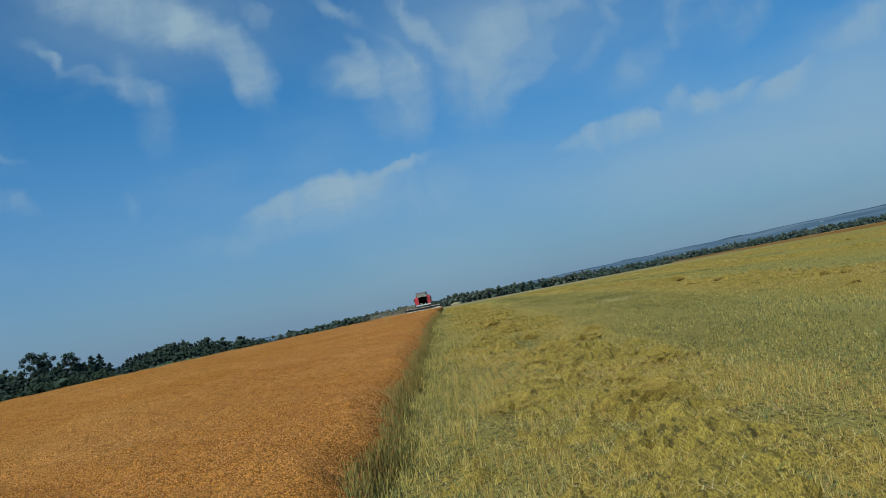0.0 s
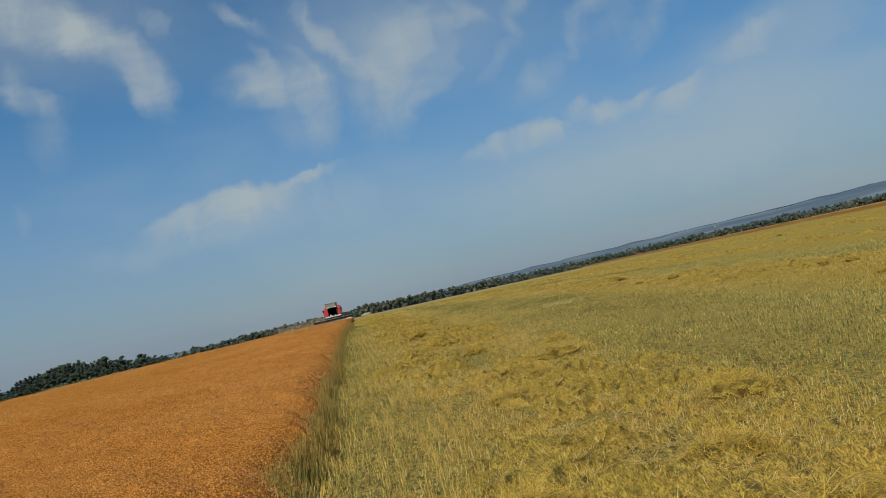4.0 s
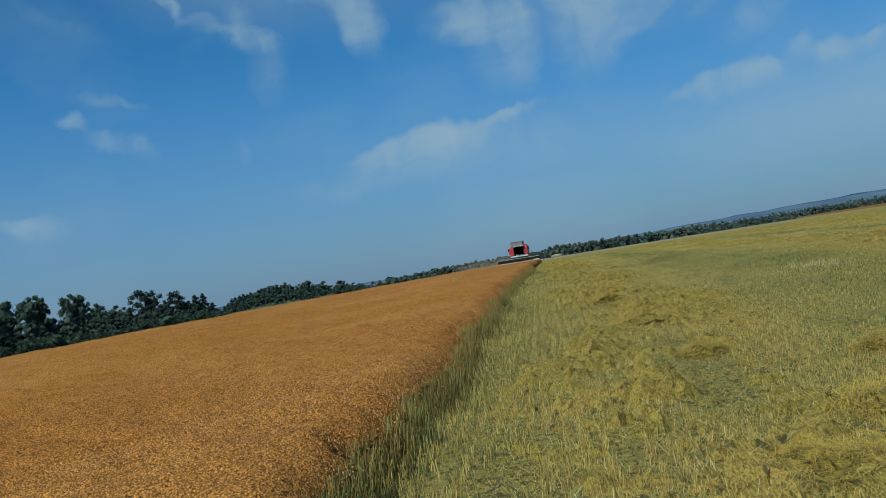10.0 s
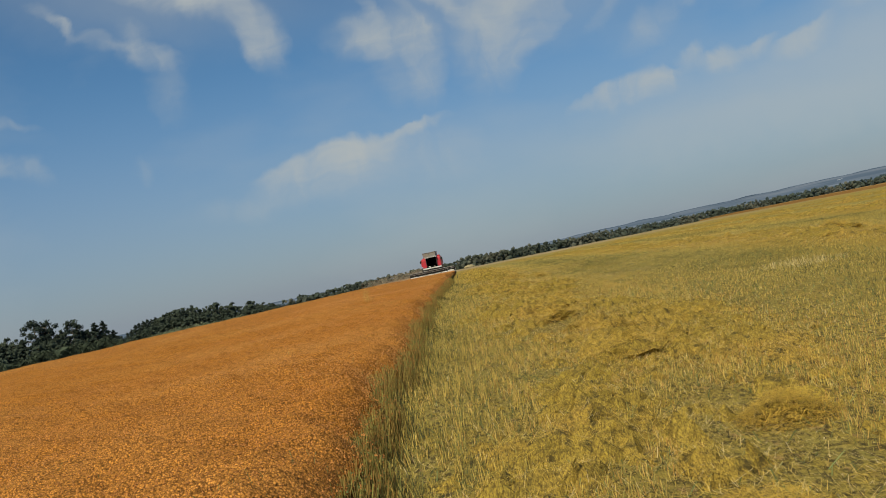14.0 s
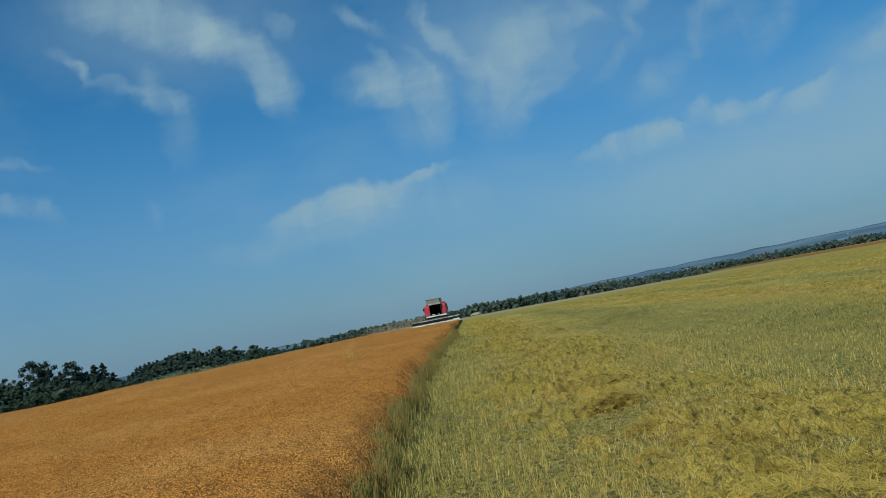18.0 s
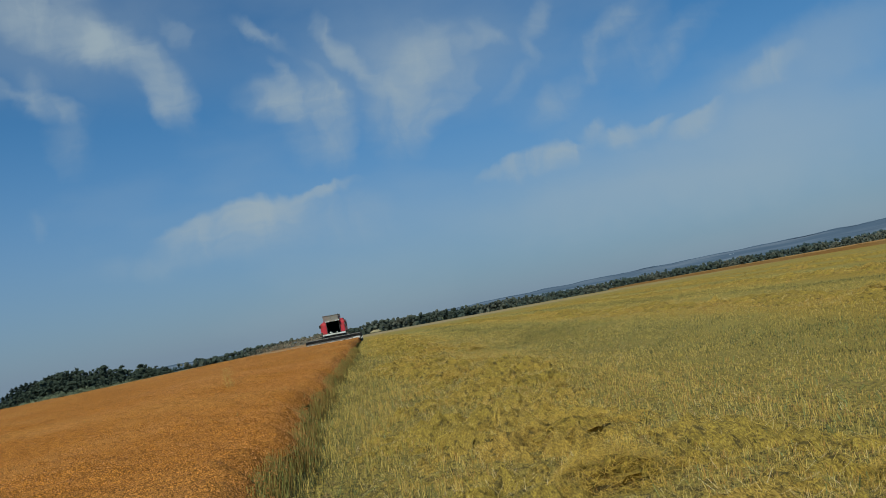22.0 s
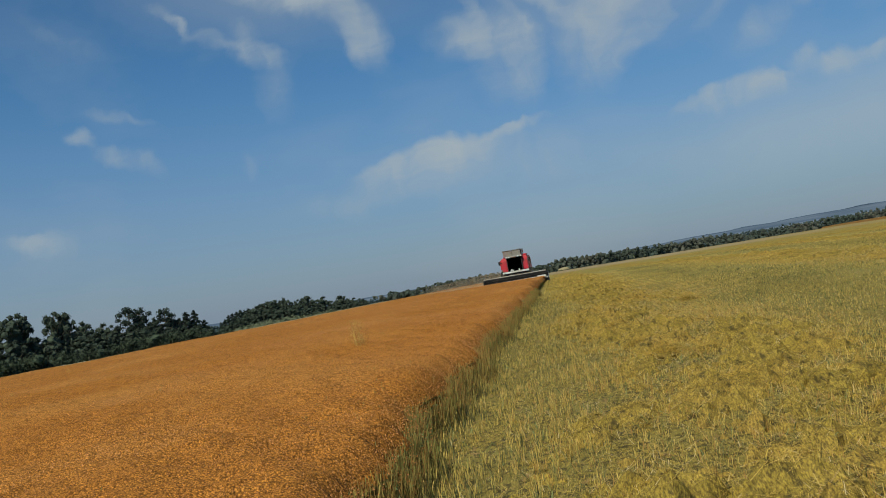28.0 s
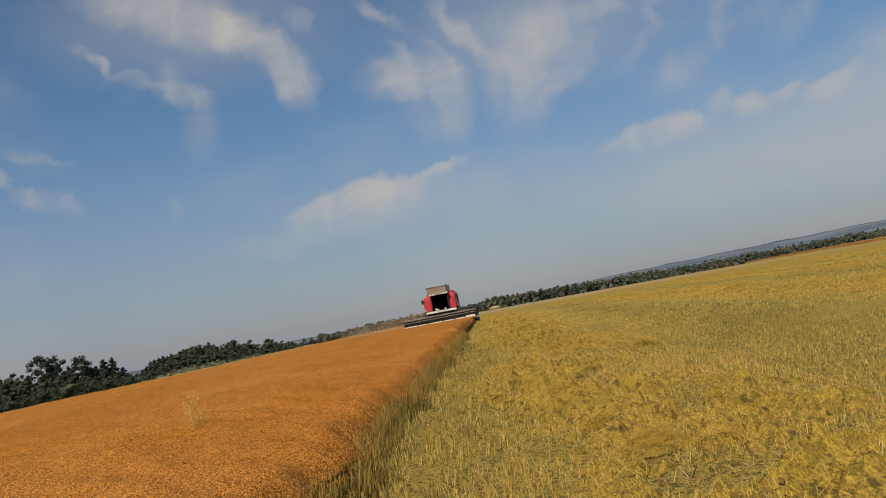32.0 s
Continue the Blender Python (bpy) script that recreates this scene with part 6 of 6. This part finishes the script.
for x in np.arange(-HW + 0.04, HW, 0.0762 * 2):
    vs = [bm.verts.new(c) for c in ((x - 0.03, -0.05, 0.135), (x + 0.03, -0.05, 0.135), (x, -0.16, 0.12), (x, -0.05, 0.10))]
    for f in ((0, 1, 2), (0, 2, 3), (1, 3, 2)):
        bm.faces.new([vs[j] for j in f])
part("knife_bar", bm, M_steel, header, "steel knife bar with guards")
bm = bmesh.new()
for side in (-1, 1):
    rod(bm, (side * (HW - 0.06), 0.92, 1.15), (side * (HW - 0.06), -0.42, 0.98), 0.05, 8)
part("reel_arm", bm, M_dark, header, "black reel arm")

REEL_AT, REEL_R = (0, -0.40, 0.92), 0.37
reel = bpy.data.objects.new("reel", None)
scene.collection.objects.link(reel)
reel.parent = combine
bm = bmesh.new()
rod(bm, (-HW + 0.12, 0, 0), (HW - 0.12, 0, 0), 0.06, 12)
part("reel_shaft", bm, M_dark, reel)
for x in (-HW + 0.2, -HW / 2, 0, HW / 2, HW - 0.2):
    bm = bmesh.new()
    for k in range(5):
        a = k * 2 * math.pi / 5
        b = (k + 1) * 2 * math.pi / 5
        p = (x, REEL_R * math.cos(a), REEL_R * math.sin(a))
        rod(bm, (x, 0, 0), p, 0.016, 6)
        rod(bm, (x, 0.7 * p[1], 0.7 * p[2]), (x, 0.7 * REEL_R * math.cos(b), 0.7 * REEL_R * math.sin(b)), 0.012, 5)
    part("reel_spider", bm, M_dark, reel)
for k in range(5):
    a = k * 2 * math.pi / 5
    bm = bmesh.new()
    c = Vector((0, REEL_R * math.cos(a), REEL_R * math.sin(a)))
    rod(bm, (-HW + 0.12, c.y, c.z), (HW - 0.12, c.y, c.z), 0.030, 8)
    for x in np.arange(-HW + 0.2, HW - 0.15, 0.15):
        q = c * 1.34
        rod(bm, (x, c.y, c.z), (x, q.y, q.z), 0.006, 3)
    part("reel_bat", bm, M_dark if k % 2 else M_steel, reel, "black reel bar with tines" if k % 2 else "worn bright steel reel bar with tines")

front_wheels, rear_wheels = [], []
for side in (-1, 1):
    w = wheel(0.90, 0.68, "front_wheel")
    w.parent = combine
    front_wheels.append((w, (side * 1.42, 3.1, 0.90)))
    w = wheel(0.60, 0.42, "rear_wheel")
    w.parent = combine
    rear_wheels.append((w, (side * 1.20, 7.3, 0.60)))
bm = bmesh.new()
rod(bm, (-1.1, 3.1, 0.9), (1.1, 3.1, 0.9), 0.13, 10)
rod(bm, (-1.0, 7.3, 0.6), (1.0, 7.3, 0.6), 0.09, 10)
part("axle", bm, M_dark, combine, "black axles")
tagged(combine, "red combine harvester with a wide black header, cutting flax", "combine harvester")

# chaff dust drifting off behind the machine
rng = np.random.default_rng(33)
n = 22000
q = rng.random(n) ** 1.5
p = np.stack([-1.6 - q * 11 + rng.normal(0, 0.9, n), 6 + q * 14 + rng.normal(0, 2.5, n), 0.4 + 1.35 * rng.random(n) ** 1.6 * (1.1 - 0.5 * q)], -1)
v, f = scatter(TETRA[[0, 1, 3]], np.array([[0, 1, 2]]), p, rng.random(n) * 6.3, rng.uniform(0.016, 0.026, n))
dust = tagged(new("chaff_dust", np_mesh("chaff_dust", v, f, M_dust)), "thin pale chaff dust drifting behind the machine", "dust", kind="stuff")

# the strip of flax that is being cut, in short lengths
STRIP = 2.82
su = spaced((0, LANE, 0.12))
sy_ = spaced((0, STRIP, 0.12))
tv, tf = sheet(-su[::-1], sy_, lambda x, y: CROP - 0.07 + 0.035 * np.sin(x * 5.1) * np.sin(y * 4.3 + x) + 0 * x)
tv[:, 2] += np.random.default_rng(3).normal(0, 0.02, len(tv))
k = np.arange(len(sy_))
side_v = np.concatenate([np.stack([0 * k, sy_, 0 * k + CROP - 0.07], -1), np.stack([0 * k + 0.08, sy_, 0 * k - 0.45], -1), np.stack([0 * k - LANE, sy_, 0 * k + CROP - 0.07], -1), np.stack([0 * k - LANE, sy_, 0 * k - 0.45], -1)])
i = np.arange(len(sy_) - 1)
L_ = len(sy_)
side_f = np.concatenate([np.stack([i, i + 1, i + L_ + 1, i + L_], -1), np.stack([i + 2 * L_, i + 2 * L_ + 1, i + 3 * L_ + 1, i + 3 * L_], -1)])
end_u = su[::-1]
E_ = len(end_u)
end_v = np.concatenate([np.stack([-end_u, 0 * end_u, 0 * end_u + CROP - 0.07], -1), np.stack([-end_u, 0 * end_u, 0 * end_u - 0.45], -1)])
i = np.arange(E_ - 1)
end_f = np.stack([i, i + 1, i + E_ + 1, i + E_], -1)
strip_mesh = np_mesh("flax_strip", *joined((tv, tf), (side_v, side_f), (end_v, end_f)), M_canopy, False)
n = 1000
bx, by = -LANE * np.random.default_rng(4).random(n), STRIP * np.random.default_rng(5).random(n)
boll_mesh = np_mesh("strip_bolls", *scatter(TETRA, TETRA_F, np.stack([bx, by, np.full(n, CROP - 0.055)], -1), by * 9, np.full(n, 0.04)), M_boll)
STRIPS = []
for y in np.arange(LANE_0, LANE_1 - 0.5, STRIP):
    ob = tagged(new("flax_strip", strip_mesh), "strip of standing ripe flax in front of the machine", "crop", "flax still to be cut", "stuff")
    part("seed_bolls", boll_mesh, None, ob)
    STRIPS.append((ob, float(EDGE_0 + EDGE_SLOPE * y), float(y), float(land(EDGE_0 + EDGE_SLOPE * y - LANE / 2, y + STRIP / 2))))


# ---------- what moves ----------
def machine_at(t):
    """Place of the knife's middle at t seconds: the machine drives towards the walk, a little faster as it comes."""
    y = MACHINE_Y[0] - MACHINE_Y[1] * t - MACHINE_Y[2] * t * t
    x = MACHINE_X[0] + MACHINE_X[1] * t
    return x, y, float(land(x, y + 2.5))


def motions():
    times = [0.5 * k for k in range(65)]
    walk(combine, [(t, pose(*machine_at(t), 0, 0.4 * math.sin(t * 1.3), -1.3)) for t in times])
    walk(dust, [(t, pose(*machine_at(t))) for t in times])
    walk(reel, [(t, pose(*REEL_AT, 140 * t)) for t in times])
    gone = lambda t: machine_at(0)[1] - machine_at(t)[1]
    for wheels, radius in ((front_wheels, 0.9), (rear_wheels, 0.6)):
        for w, at in wheels:
            walk(w, [(t, pose(*at, math.degrees(gone(t) / radius))) for t in times])
    # each length of the stand is cut down as the knife comes over it
    for ob, x, y, z in STRIPS:
        rows = []
        for t in times:
            into = (y + STRIP - machine_at(t)[1]) / STRIP
            rows.append((t, pose(x, y, z - 0.40 * min(max(into - 0.35, 0.0), 1.0))))
        walk(ob, rows)


motions()
